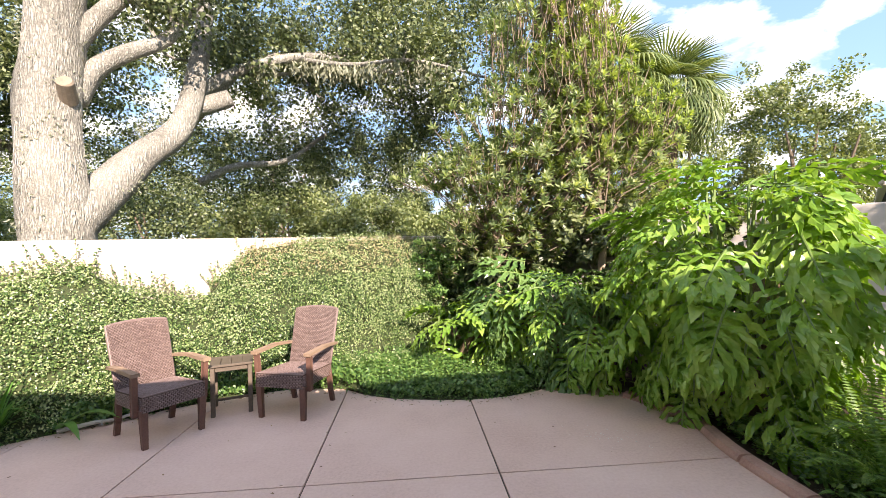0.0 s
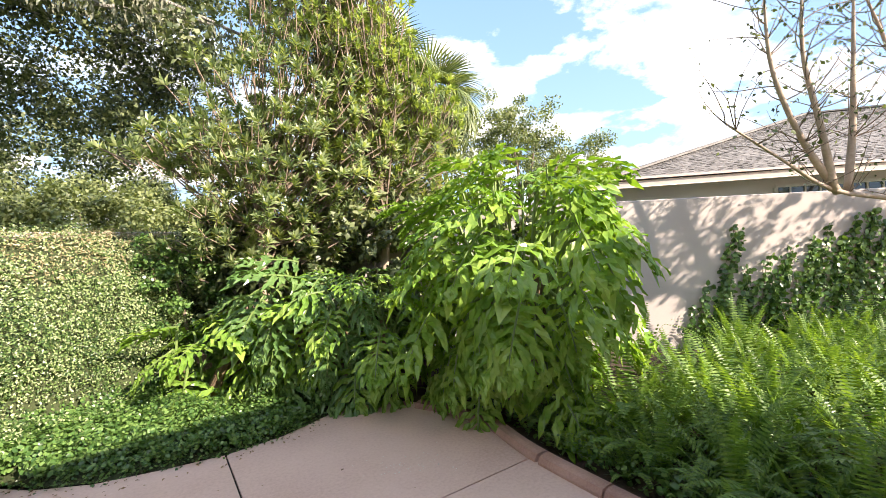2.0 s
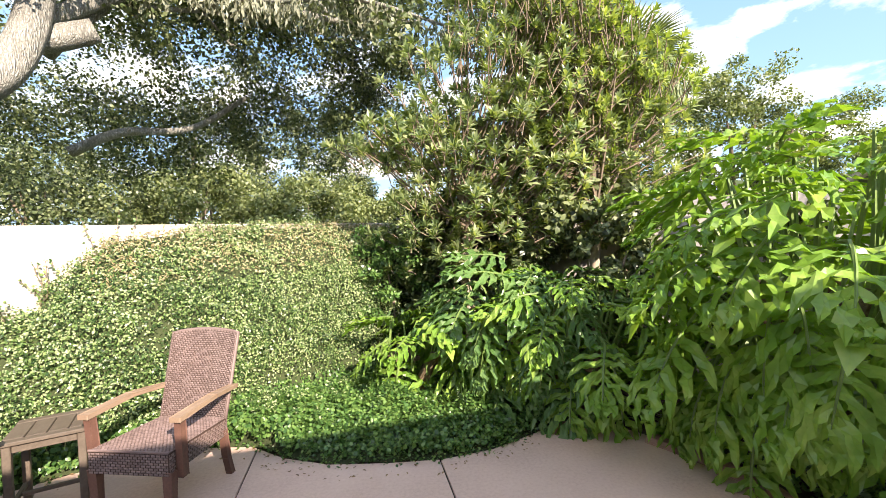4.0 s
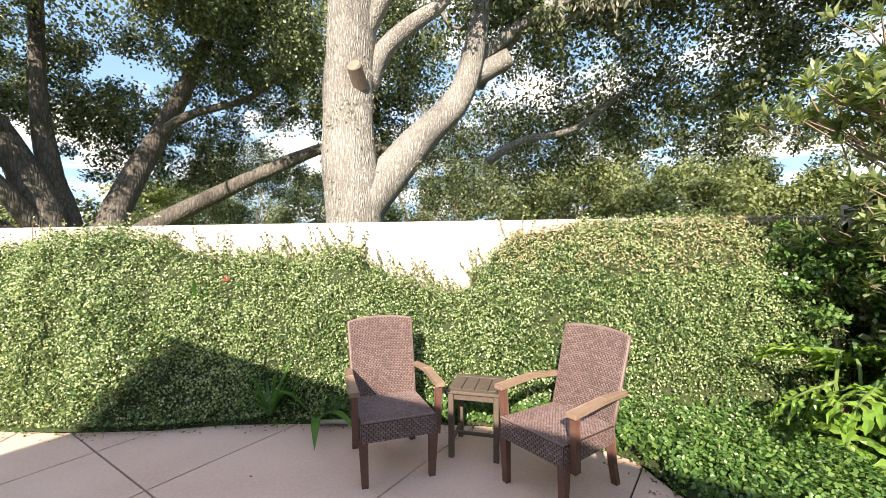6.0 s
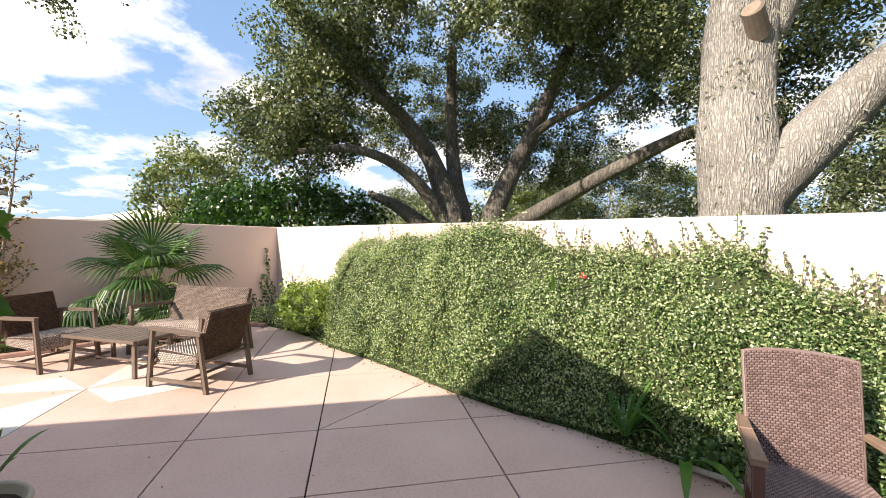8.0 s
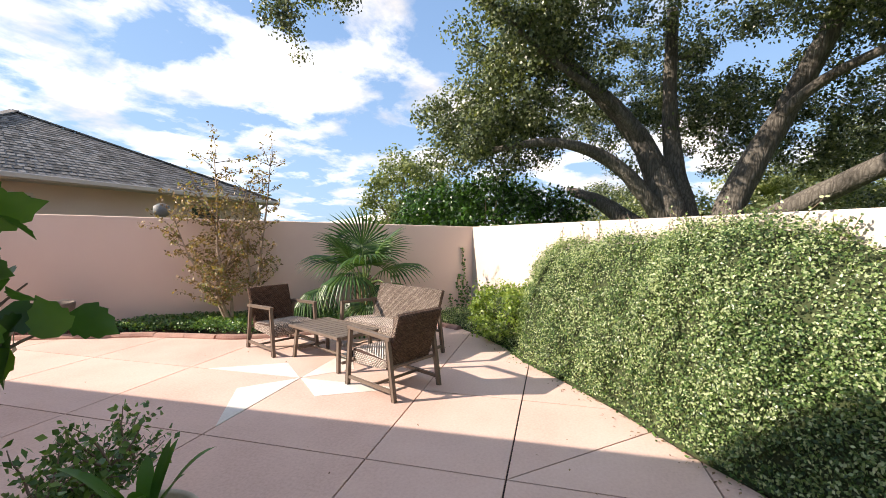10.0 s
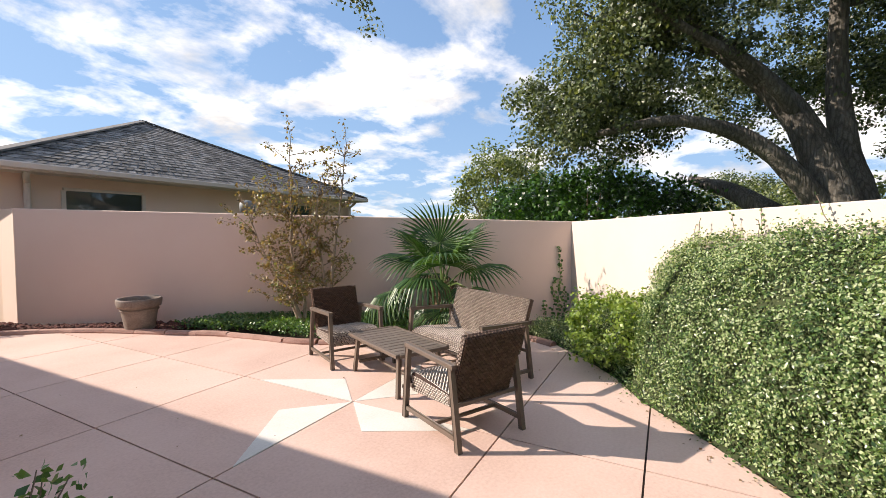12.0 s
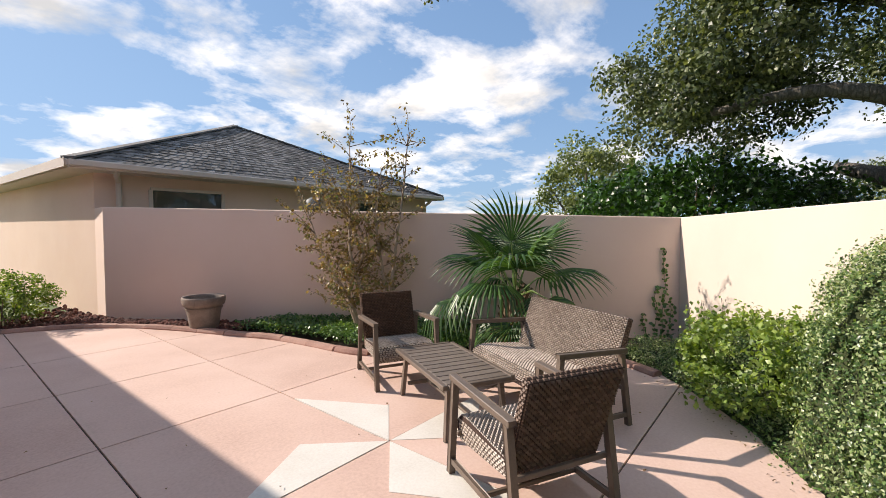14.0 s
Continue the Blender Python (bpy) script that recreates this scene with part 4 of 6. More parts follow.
# ---- trees ----
def bend(p, d, length, n, rng, wander=0.25, up=0.0):
    pts = [Vector(p)]
    d = Vector(d).normalized()
    for _ in range(n):
        d = (d + Vector((rng.uniform(-1, 1), rng.uniform(-1, 1), rng.uniform(-1, 1) + up)) * wander).normalized()
        pts.append(pts[-1] + d * length / n)
    return pts


def spline(pts, per=5):
    pts = [Vector(p) for p in pts]
    ext = [pts[0] * 2 - pts[1]] + pts + [pts[-1] * 2 - pts[-2]]
    out = []
    for i in range(1, len(ext) - 2):
        a, b, c, d = ext[i - 1:i + 3]
        for j in range(per):
            t = j / per
            out.append(0.5 * ((2 * b) + (c - a) * t + (2 * a - 5 * b + 4 * c - d) * t * t + (3 * b - a - 3 * c + d) * t ** 3))
    out.append(pts[-1])
    return out


def big_tree(name, label, limbs, bark, leaf_mat, blobs, per, leaf, seed, twigs=5, tpl=KITE, ball=0.45, category="tree", sides=12, keep=0.0, bare_below=0.0):
    """limbs: (points, r0, r1); blobs: (centre, radii, clumps) of foliage."""
    rng = random.Random(seed)
    nrng = np.random.default_rng(seed)
    t = tagged(empty(name, Matrix.Translation(limbs[0][0][0])), label, category)
    inv = Matrix.Translation(-Vector(limbs[0][0][0]))
    tips = []
    fine = Shape()
    for k, (pts, r0, r1) in enumerate(limbs):
        line = spline(pts, 6)
        n = len(line)
        sh = Shape()
        sh.tube(line, [r0 + (r1 - r0) * (i / (n - 1)) ** 0.8 for i in range(n)], sides if r0 > 0.1 else 7, rough=0.16)
        o = sh.part("trunk" if k == 0 else "limb", bark, t, smooth=True)
        o.matrix_basis = inv
        if k == 0 and len(limbs) > 1:
            continue
        for _ in range(twigs):
            i = rng.randrange(n // 3, n)
            d = (line[min(i + 1, n - 1)] - line[max(i - 1, 0)]).normalized()
            if line[i].z < bare_below:
                continue
            side = Vector((rng.uniform(-1, 1), rng.uniform(-1, 1), rng.uniform(-0.3, 1))).normalized()
            L = rng.uniform(0.7, 2.0) * max(0.5, min(1.6, r0 * 5))
            b = bend(line[i], d * 0.6 + side, L, 7, rng, 0.28)
            rr0 = max(0.012, r1 * 0.6)
            fine.tube(b, [rr0 * (1 - 0.8 * j / 7) for j in range(8)], 5, cap=False)
            tips += [b[-1], b[5], b[3]]
    if fine.v:
        tagged(fine.part("twig_growth", bark, t, smooth=True), kind="stuff").matrix_basis = inv
    cs = [tuple(p) for p in tips]
    rs = [ball * rng.uniform(0.6, 1.0) for _ in cs]
    for c, r, m in blobs:
        for _ in range(m):
            d = Vector((rng.gauss(0, 1), rng.gauss(0, 1), rng.gauss(0, 1))).normalized() * (rng.random() ** 0.4)
            q = Vector((c[0] + d.x * r[0], c[1] + d.y * r[1], c[2] + d.z * r[2]))
            if noise.noise(q * 0.55 + Vector((seed, 0, 0))) < keep - 0.25:
                continue
            cs.append(tuple(q)); rs.append(ball * rng.uniform(0.6, 1.35))
    pos, nrm = clumps(cs, per, rs, nrng)
    o = leaves("crown", tpl, pos, nrm, nrng.uniform(0.6, 1.15, len(pos)) * leaf, leaf_mat, nrng, 0.7, 0.3, parent=t)
    o.matrix_basis = inv
    return t



# the great oak close behind the wall
big_tree("live_oak", "old live oak with pale rough bark and a leaning limb", [
    ([(-4.72, 5.12, -0.2), (-4.70, 5.10, 0.9), (-4.72, 5.1, 1.9), (-4.78, 5.1, 3.0), (-4.72, 5.1, 4.2), (-4.62, 5.15, 5.6), (-4.9, 5.3, 7.4)], 0.50, 0.24),
    ([(-4.8, 5.07, 1.25), (-4.65, 5.16, 1.94), (-4.46, 5.47, 2.4), (-4.24, 5.92, 2.98), (-3.96, 6.39, 3.57), (-3.88, 6.71, 4.44), (-3.89, 7.05, 5.73)], 0.36, 0.12),
    ([(-4.14, 6.72, 3.92), (-3.82, 6.88, 4.05), (-3.48, 7.02, 4.22)], 0.16, 0.13),
    ([(-4.15, 6.9, 4.2), (-3.4, 7.6, 5.0), (-2.3, 8.2, 5.4), (-0.9, 8.6, 5.2), (0.6, 9.0, 5.4)], 0.12, 0.03),
    ([(-2.6, 8.1, 5.3), (-1.6, 7.7, 5.0), (-0.4, 7.4, 4.9), (0.9, 7.3, 4.5)], 0.06, 0.02),
    ([(-4.75, 5.1, 3.9), (-4.35, 5.35, 4.7), (-3.6, 5.6, 5.5), (-2.4, 6.0, 6.3)], 0.15, 0.06),
    ([(-4.65, 5.29, 3.61), (-4.46, 5.42, 4.06), (-4.17, 5.62, 4.36), (-3.82, 5.84, 4.62), (-3.65, 6.06, 5.02)], 0.15, 0.08),
    ([(-4.75, 5.15, 4.5), (-5.3, 5.6, 5.3), (-6.0, 6.2, 5.9)], 0.10, 0.04),
    ([(-4.12, 7.12, 3.96), (-3.87, 7.53, 4.62), (-3.4, 8.01, 5.32), (-2.44, 8.74, 5.72), (-1.14, 9.56, 5.82), (-0.13, 10.18, 5.86)], 0.085, 0.02),
    ([(-3.01, 8.29, 5.44), (-2.64, 8.55, 4.97), (-2.32, 8.84, 4.54)], 0.03, 0.012),
    ([(-3.66, 7.71, 4.89), (-3.08, 8.21, 5.1), (-2.53, 8.69, 5.26), (-1.63, 9.28, 5.14)], 0.045, 0.015),
    ([(-5.4, 9.21, 3.19), (-4.71, 9.44, 3.57), (-3.81, 10.04, 3.79), (-2.96, 10.63, 4.56)], 0.1, 0.05),
    ([(-2.08, 8.95, 5.7), (-1.63, 9.29, 5.4), (-0.85, 9.74, 5.39), (-0.02, 10.19, 5.03)], 0.03, 0.01),
    ([(-4.73, 6.77, 5.47), (-4.54, 7.02, 4.97), (-4.02, 7.6, 5.08), (-3.45, 8.08, 4.83)], 0.04, 0.012),
    ([(-4.95, 5.3, 1.2), (-5.3, 5.6, 2.2), (-5.6, 5.7, 2.9)], 0.09, 0.03),
], M["bark"], M["oak_leaf"], [
    ((-3.0, 9.8, 6.4), (3.6, 2.2, 1.7), 170), ((0.3, 10.0, 6.4), (2.8, 1.8, 1.9), 110), ((-1.4, 11.5, 4.5), (3.0, 1.5, 1.3), 120), ((-6.6, 9.0, 6.2), (2.6, 2.2, 1.9), 110), ((-5.2, 11.5, 4.2), (2.6, 1.5, 1.3), 90),
    ((-2.0, 10.5, 8.2), (4.5, 2.4, 1.2), 120), ((-8.6, 7.8, 6.4), (2.5, 1.8, 2.0), 130), ((-9.0, 10.5, 4.2), (3.0, 2.0, 1.4), 100),
], 140, 0.092, 11, twigs=6, ball=0.58, keep=-0.04, bare_below=4.7)
tuft_p, tuft_n = [], []
tr = random.Random(19)
for i in range(90):
    if i % 3:
        z = tr.uniform(1.9, 5.6)
        c, r = Vector((-4.76, 5.1, z)), 0.40 - 0.03 * z
    else:
        k = tr.random()
        c, r = Vector((-4.5, 5.5, 2.15)).lerp(Vector((-4.0, 7.2, 4.8)), k), 0.27 - 0.06 * k
    a = tr.uniform(-2.6, 0.9)
    o = Vector((math.cos(a), math.sin(a), 0.1))
    p0 = c + o * r
    for _ in range(26):
        tuft_p.append(tuple(p0 + Vector((tr.gauss(0, .04), tr.gauss(0, .04), tr.gauss(0, .07)))))
        tuft_n.append(tuple(o))
tagged(leaves("air_plants", NARROW, np.array(tuft_p), np.array(tuft_n), RNG.uniform(0.03, 0.075, len(tuft_p)), M["moss"], tilt=1.2, drop=0.6), "grey-green air plants tufted on the oak bark", "plants", kind="stuff")
mp_, mn_ = [], []
for line in ([(-3.4, 7.6, 5.0), (-2.3, 8.2, 5.4), (-0.9, 8.6, 5.2), (0.6, 9.0, 5.4)], [(-2.6, 8.1, 5.3), (-1.6, 7.7, 5.0), (-0.4, 7.4, 4.9), (0.9, 7.3, 4.5)], [(-4.3, 5.4, 4.8), (-3.6, 5.6, 5.5), (-2.4, 6.0, 6.3)]):
    pts = spline(line, 10)
    for p in pts:
        if tr.random() < 0.6:
            for _ in range(40):
                mp_.append(tuple(p + Vector((tr.gauss(0, .07), tr.gauss(0, .07), -abs(tr.gauss(0, .13))))))
                a = tr.uniform(0, 6.28)
                mn_.append((math.cos(a), math.sin(a), 0.0))
tagged(leaves("hanging_moss", NARROW, np.array(mp_), np.array(mn_), RNG.uniform(0.07, 0.18, len(mp_)), M["moss"], tilt=0.4, drop=3.0), "pale grey moss hanging from thin oak limbs", "moss", kind="stuff")
cutp = Shape()
cutp.tube([(-4.48, 5.05, 3.52), (-4.34, 4.85, 3.68), (-4.334, 4.837, 3.688)], [0.10, 0.09, 0.075], 14)
tagged(cutp.part("sawn_limb_stub", M["cut_wood"]), "flat sawn stub where a limb was cut from the oak", "branch stub")

# the wide oak farther off with many stems
big_tree("live_oak", "broad live oak with several dark stems spreading from the base", [
    ([(-15.6, 4.1, -0.3), (-15.6, 4.1, 0.8), (-15.6, 4.1, 1.8)], 1.0, 0.75),
    ([(-15.8, 3.7, 1.0), (-16.0, 3.1, 3.0), (-16.1, 2.4, 4.6), (-15.8, 1.0, 6.2), (-15.2, -0.6, 7.6)], 0.5, 0.18),
    ([(-15.9, 4.0, 1.2), (-16.6, 3.6, 3.4), (-16.8, 3.4, 5.6), (-16.6, 3.4, 8.5)], 0.38, 0.16),
    ([(-15.4, 4.4, 1.2), (-15.6, 5.1, 3.0), (-15.6, 6.1, 5.0), (-15.2, 7.0, 7.2), (-14.6, 7.6, 9.2)], 0.45, 0.16),
    ([(-15.2, 4.6, 1.3), (-14.2, 6.0, 2.3), (-12.6, 7.6, 3.4), (-10.8, 8.9, 4.2), (-9.0, 9.6, 4.0)], 0.34, 0.11),
    ([(-15.9, 3.4, 1.6), (-15.2, 1.9, 3.5), (-14.4, 0.2, 4.2), (-13.8, -1.6, 4.0)], 0.30, 0.08),
    ([(-16.2, 3.2, 1.2), (-17.6, 1.4, 2.6), (-18.8, 0.2, 3.2)], 0.40, 0.14),
    ([(-15.6, 5.8, 4.6), (-14.8, 6.6, 5.4), (-13.2, 7.8, 5.9), (-11.2, 8.4, 6.9)], 0.18, 0.06),
    ([(-16.0, 2.6, 4.3), (-15.0, 1.6, 5.4), (-13.6, 0.0, 6.4), (-12.4, -1.2, 7.4)], 0.16, 0.06),
], M["bark_dark"], M["oak_leaf"], [
    ((-15.6, 4.0, 9.0), (4.8, 6.0, 2.3), 330), ((-14.6, -1.0, 6.8), (2.6, 2.3, 2.3), 150), ((-14.2, -2.1, 4.6), (1.8, 2.0, 1.5), 90), ((-13.6, 8.6, 7.6), (3.2, 3.0, 2.0), 150), ((-19.0, 6.5, 5.4), (2.2, 4.2, 2.0), 130), ((-12.6, 1.5, 9.4), (2.5, 4.0, 1.3), 120), ((-9.8, 9.8, 5.6), (1.8, 1.6, 1.6), 70),
    ((-18.6, 10.5, 4.0), (2.8, 2.8, 1.7), 90), ((-19.5, 2.5, 6.5), (2.0, 3.5, 2.2), 110), ((-16.4, -1.5, 4.9), (1.5, 1.7, 1.2), 80), ((-12.5, 6.5, 9.2), (2.5, 3.0, 1.5), 120), ((-17.0, 10.5, 7.2), (3.0, 3.0, 2.0), 120), ((-18.6, 4.5, 5.6), (2.0, 5.5, 2.0), 150), ((-10.6, 4.6, 7.6), (2.8, 2.6, 1.2), 150),
], 130, 0.125, 23, twigs=9, ball=0.52, keep=0.03, bare_below=5.6)
# drooping spray from a long limb of the same oak
big_tree("oak_spray", "drooping oak twigs on a long limb over the patio", [([(-11.4, 2.6, 8.4), (-9.4, 0.6, 7.4), (-7.6, -1.0, 6.2), (-6.5, -2.1, 5.2), (-6.0, -2.5, 4.6)], 0.06, 0.008)], M["bark_dark"], M["oak_leaf"],
         [((-6.1, -2.5, 4.5), (0.25, 0.25, 0.2), 14), ((-6.5, -2.1, 5.1), (0.6, 0.5, 0.3), 34), ((-7.4, -1.1, 6.0), (0.8, 0.8, 0.4), 40), ((-8.8, 0.1, 7.0), (1.0, 1.0, 0.6), 40)], 60, 0.06, 31, twigs=5, ball=0.24, category="branch")


def bush(name, label, x, y, r, h, mat, n, leaf, seed, group="", per=70, z0=0.0):
    rng = random.Random(seed)
    nrng = np.random.default_rng(seed)
    b = tagged(empty(name, pose(x, y, 0)), label, "tree" if h > 3 else "bush", group)
    st = Shape()
    cs, rs = [], []
    for i in range(6):
        a = rng.uniform(0, 6.28)
        q = Vector((math.cos(a) * r[0] * 0.55, math.sin(a) * r[1] * 0.55, h * rng.uniform(0.5, 0.85)))
        st.tube(bend((rng.uniform(-.1, .1), rng.uniform(-.1, .1), -0.14), q, q.length, 6, rng, 0.12), [0.04 * h * (1 - 0.13 * j) * 0.5 for j in range(7)], 6, cap=False)
    tagged(st.part("stem_growth", M["twig"], b), kind="stuff")
    for i in range(n):
        d = Vector((rng.gauss(0, 1), rng.gauss(0, 1), rng.gauss(0, 1))).normalized() * (0.45 + 0.55 * rng.random() ** 0.5)
        bulge = 1 + 0.35 * noise.noise(d * 2 + Vector((seed, 1, 0)))
        cs.append((d.x * r[0] * bulge, d.y * r[1] * bulge, z0 + (h - z0) * 0.5 * (1 + d.z * bulge)))
        rs.append(min(r) * rng.uniform(0.16, 0.3))
    pos, nrm = clumps(cs, per, rs, nrng)
    pos[:, 2] = np.maximum(pos[:, 2], -0.05)
    o = leaves("crown", KITE, pos, nrm, nrng.uniform(0.6, 1.2, len(pos)) * leaf, mat, nrng, 0.7, 0.2, parent=b)
    return b


bush("hedge_tree", "dense dark green broadleaf hedge tree behind the wall", -17.5, -2.6, (2.6, 3.4), 3.7, M["hedge"], 300, 0.17, 41)
bush("hedge_tree", "bright green broadleaf bush behind the corner", -20.5, -6.3, (2.0, 2.2), 3.6, M["hedge"], 150, 0.18, 42)
bush("ligustrum_tree", "grey-green rounded tree beyond the wall", -24.5, -9.5, (2.6, 2.6), 6.2, M["oak_leaf_sunlit"], 170, 0.2, 43)
bush("leaning_tree", "pale trunked small tree beyond the wall", -22, 4.0, (3.0, 3.0), 3.6, M["oak_leaf_sunlit"], 100, 0.15, 44)
for k, (x, y, rx, ry, h, mt) in enumerate(((-3.5, 21, 3.2, 2.6, 4.4, "oak_leaf_sunlit"), (-8.5, 21, 3.4, 3, 5.2, "oak_leaf_sunlit"), (0.5, 23, 2.6, 2.4, 3.8, "oak_leaf_sunlit"), (-14, 20, 4, 3, 5.5, "oak_leaf"), (-22, 17, 4, 3.5, 5.0, "oak_leaf_sunlit"),
                                            (-27, 10, 3.5, 3.5, 5.0, "oak_leaf_sunlit"), (-5.5, 27, 5, 3, 9, "oak_leaf"), (3.5, 27, 5, 3, 8, "oak_leaf"), (-13, 28, 6, 3, 10, "oak_leaf"), (-24, 26, 6, 4, 10, "oak_leaf"),
                                            (-32, 16, 5, 5, 8.5, "oak_leaf"), (12.5, 22, 4.2, 3, 10.2, "oak_leaf_sunlit"), (17.0, 21, 2.6, 2.6, 9.6, "oak_leaf_sunlit"), (9, 25, 4.0, 3, 9.5, "oak_leaf_sunlit"), (22, 21, 3.0, 3, 7.6, "oak_leaf_sunlit"), (-36, 2, 4, 4, 5, "oak_leaf"))):
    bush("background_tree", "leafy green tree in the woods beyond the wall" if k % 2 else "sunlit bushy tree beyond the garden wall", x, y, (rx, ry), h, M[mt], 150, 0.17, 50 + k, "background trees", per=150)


# ---- fan palms ----
def fan_leaf(name, mat, radius, seg, spread, droop, seed):
    rng = random.Random(seed)
    sh = Shape()
    for i in range(seg):
        a = -spread / 2 + spread * i / (seg - 1)
        L = radius * (0.8 + 0.2 * math.cos(a * 0.8)) * rng.uniform(0.93, 1.05)
        w = radius * 0.055
        base = len(sh.v)
        for j, t in enumerate((0.0, 0.35, 0.65, 0.85, 1.0)):
            r = 0.02 + L * t
            z = -droop * L * t ** 2.6 + 0.06 * radius * math.sin(t * 2.2)
            ww = w * (0.2 + 1.3 * t if t < 0.6 else 1.0 * (1 - t) * 2.4 + 0.04)
            rr = r * (1 - 0.25 * droop * t * t)
            c, s = math.sin(a), math.cos(a)
            for q, lift in ((-1, 0.0), (0, 0.35), (1, 0.0)):
                sh.v.append((c * rr + s * ww * q * 0.5, s * rr - c * ww * q * 0.5, z + lift * ww))
        for j in range(4):
            for q in range(2):
                b = base + j * 3 + q
                sh.f.append((b, b + 1, b + 4, b + 3))
    return sh.data(name, mat)


def fan_palm(name, label, m, hub, radius, n, mat, seed, trunk_r, dead=0, up=(0.15, 1.25), hang=0.55, droops=(0.12, 0.3, 0.55)):
    rng = random.Random(seed)
    pl = tagged(empty(name, m), label, "palm")
    tr = Shape()
    tr.tube([(0, 0, -0.14), (0.02, 0, hub * 0.5), (0, 0.02, hub * 0.98)], [trunk_r * 1.15, trunk_r, trunk_r * 0.9], 12, rough=0.3)
    for i in range(44 if hub < 3 else 20):  # leaf-base boots
        a, z = i * 2.4, hub * (0.15 + 0.8 * i / 44)
        p = Vector((math.cos(a) * trunk_r * 0.8, math.sin(a) * trunk_r * 0.8, z))
        tr.bar(p, p + Vector((math.cos(a) * 0.09, math.sin(a) * 0.09, 0.15)), 0.05, 0.015, w2=0.02)
    tr.part("trunk", M["fibre"], pl)
    kinds = [fan_leaf("frond", mat, radius, 30, 4.0, dr, seed + k) for k, dr in enumerate(droops)]
    dead_kind = fan_leaf("dead_frond", M["palm_dead"], radius * 0.9, 22, 2.6, 0.6, seed + 9)
    for i in range(n + dead):
        isdead = i >= n
        a = i * 2.39996 + rng.uniform(-.2, .2)
        el = -1.1 + rng.uniform(-.2, .2) if isdead else up[0] + (up[1] - up[0]) * ((i + 0.5) / n)
        L = radius * rng.uniform(0.7, 1.0) * (0.5 if isdead else 1.0)
        d = Vector((math.cos(a) * math.cos(el), math.sin(a) * math.cos(el), math.sin(el)))
        tip = Vector((0, 0, hub)) + d * L
        mid = Vector((0, 0, hub)) + d * L * 0.55 + Vector((0, 0, 0.05 * L))
        tip = tip - Vector((0, 0, 0.10 * L))
        pet = Shape()
        pet.tube([(0, 0, hub - 0.05), mid, tip], [radius * 0.02, radius * 0.014, radius * 0.01], 5)
        po = pet.part("petiole", M["palm_dead"] if isdead else M["petiole"], pl)
        face = el - (hang if not isdead else 0.3)
        y = Vector((math.cos(a) * math.cos(face), math.sin(a) * math.cos(face), math.sin(face)))
        x = y.cross(Vector((0, 0, 1))).normalized()
        z = x.cross(y)
        mm = Matrix((x, y, z)).transposed().to_4x4()
        mm.translation = tip
        ob_of("blade", dead_kind if isdead else kinds[0 if el > 0.9 else 1 if el > 0.5 else 2], po, m=mm)
    return pl


fan_palm("fan_palm", "young green fan palm with drooping fronds beside the wall", pose(-7.70, -2.25, 0, 0, 0, 30), 0.72, 0.74, 14, M["palm"], 5, 0.15, dead=5, up=(-0.35, 1.5), hang=0.22, droops=(0.2, 0.5, 0.85))
fan_palm("cabbage_palm", "tall cabbage palm with a skirt of dry fronds", pose(6.6, 12.6, 0), 5.8, 1.15, 44, M["palm_far"], 15, 0.2, dead=20, up=(-0.8, 1.4))
fan_palm("cabbage_palm", "smaller cabbage palm beyond the wall", pose(4.3, 11.6, 0), 5.9, 1.15, 34, M["palm_far"], 17, 0.2, dead=12, up=(-0.5, 1.3))
fan_palm("cabbage_palm", "short far cabbage palm over the wall", pose(-2.6, 29, 0), 4.4, 1.1, 20, M["palm_far"], 19, 0.2, dead=14, up=(-0.4, 1.3))
fan_palm("cabbage_palm", "low far palm seen under the oak", pose(-26, 8.5, 0), 2.6, 1.3, 18, M["palm_far"], 21, 0.2, dead=4, up=(-0.2, 1.3))


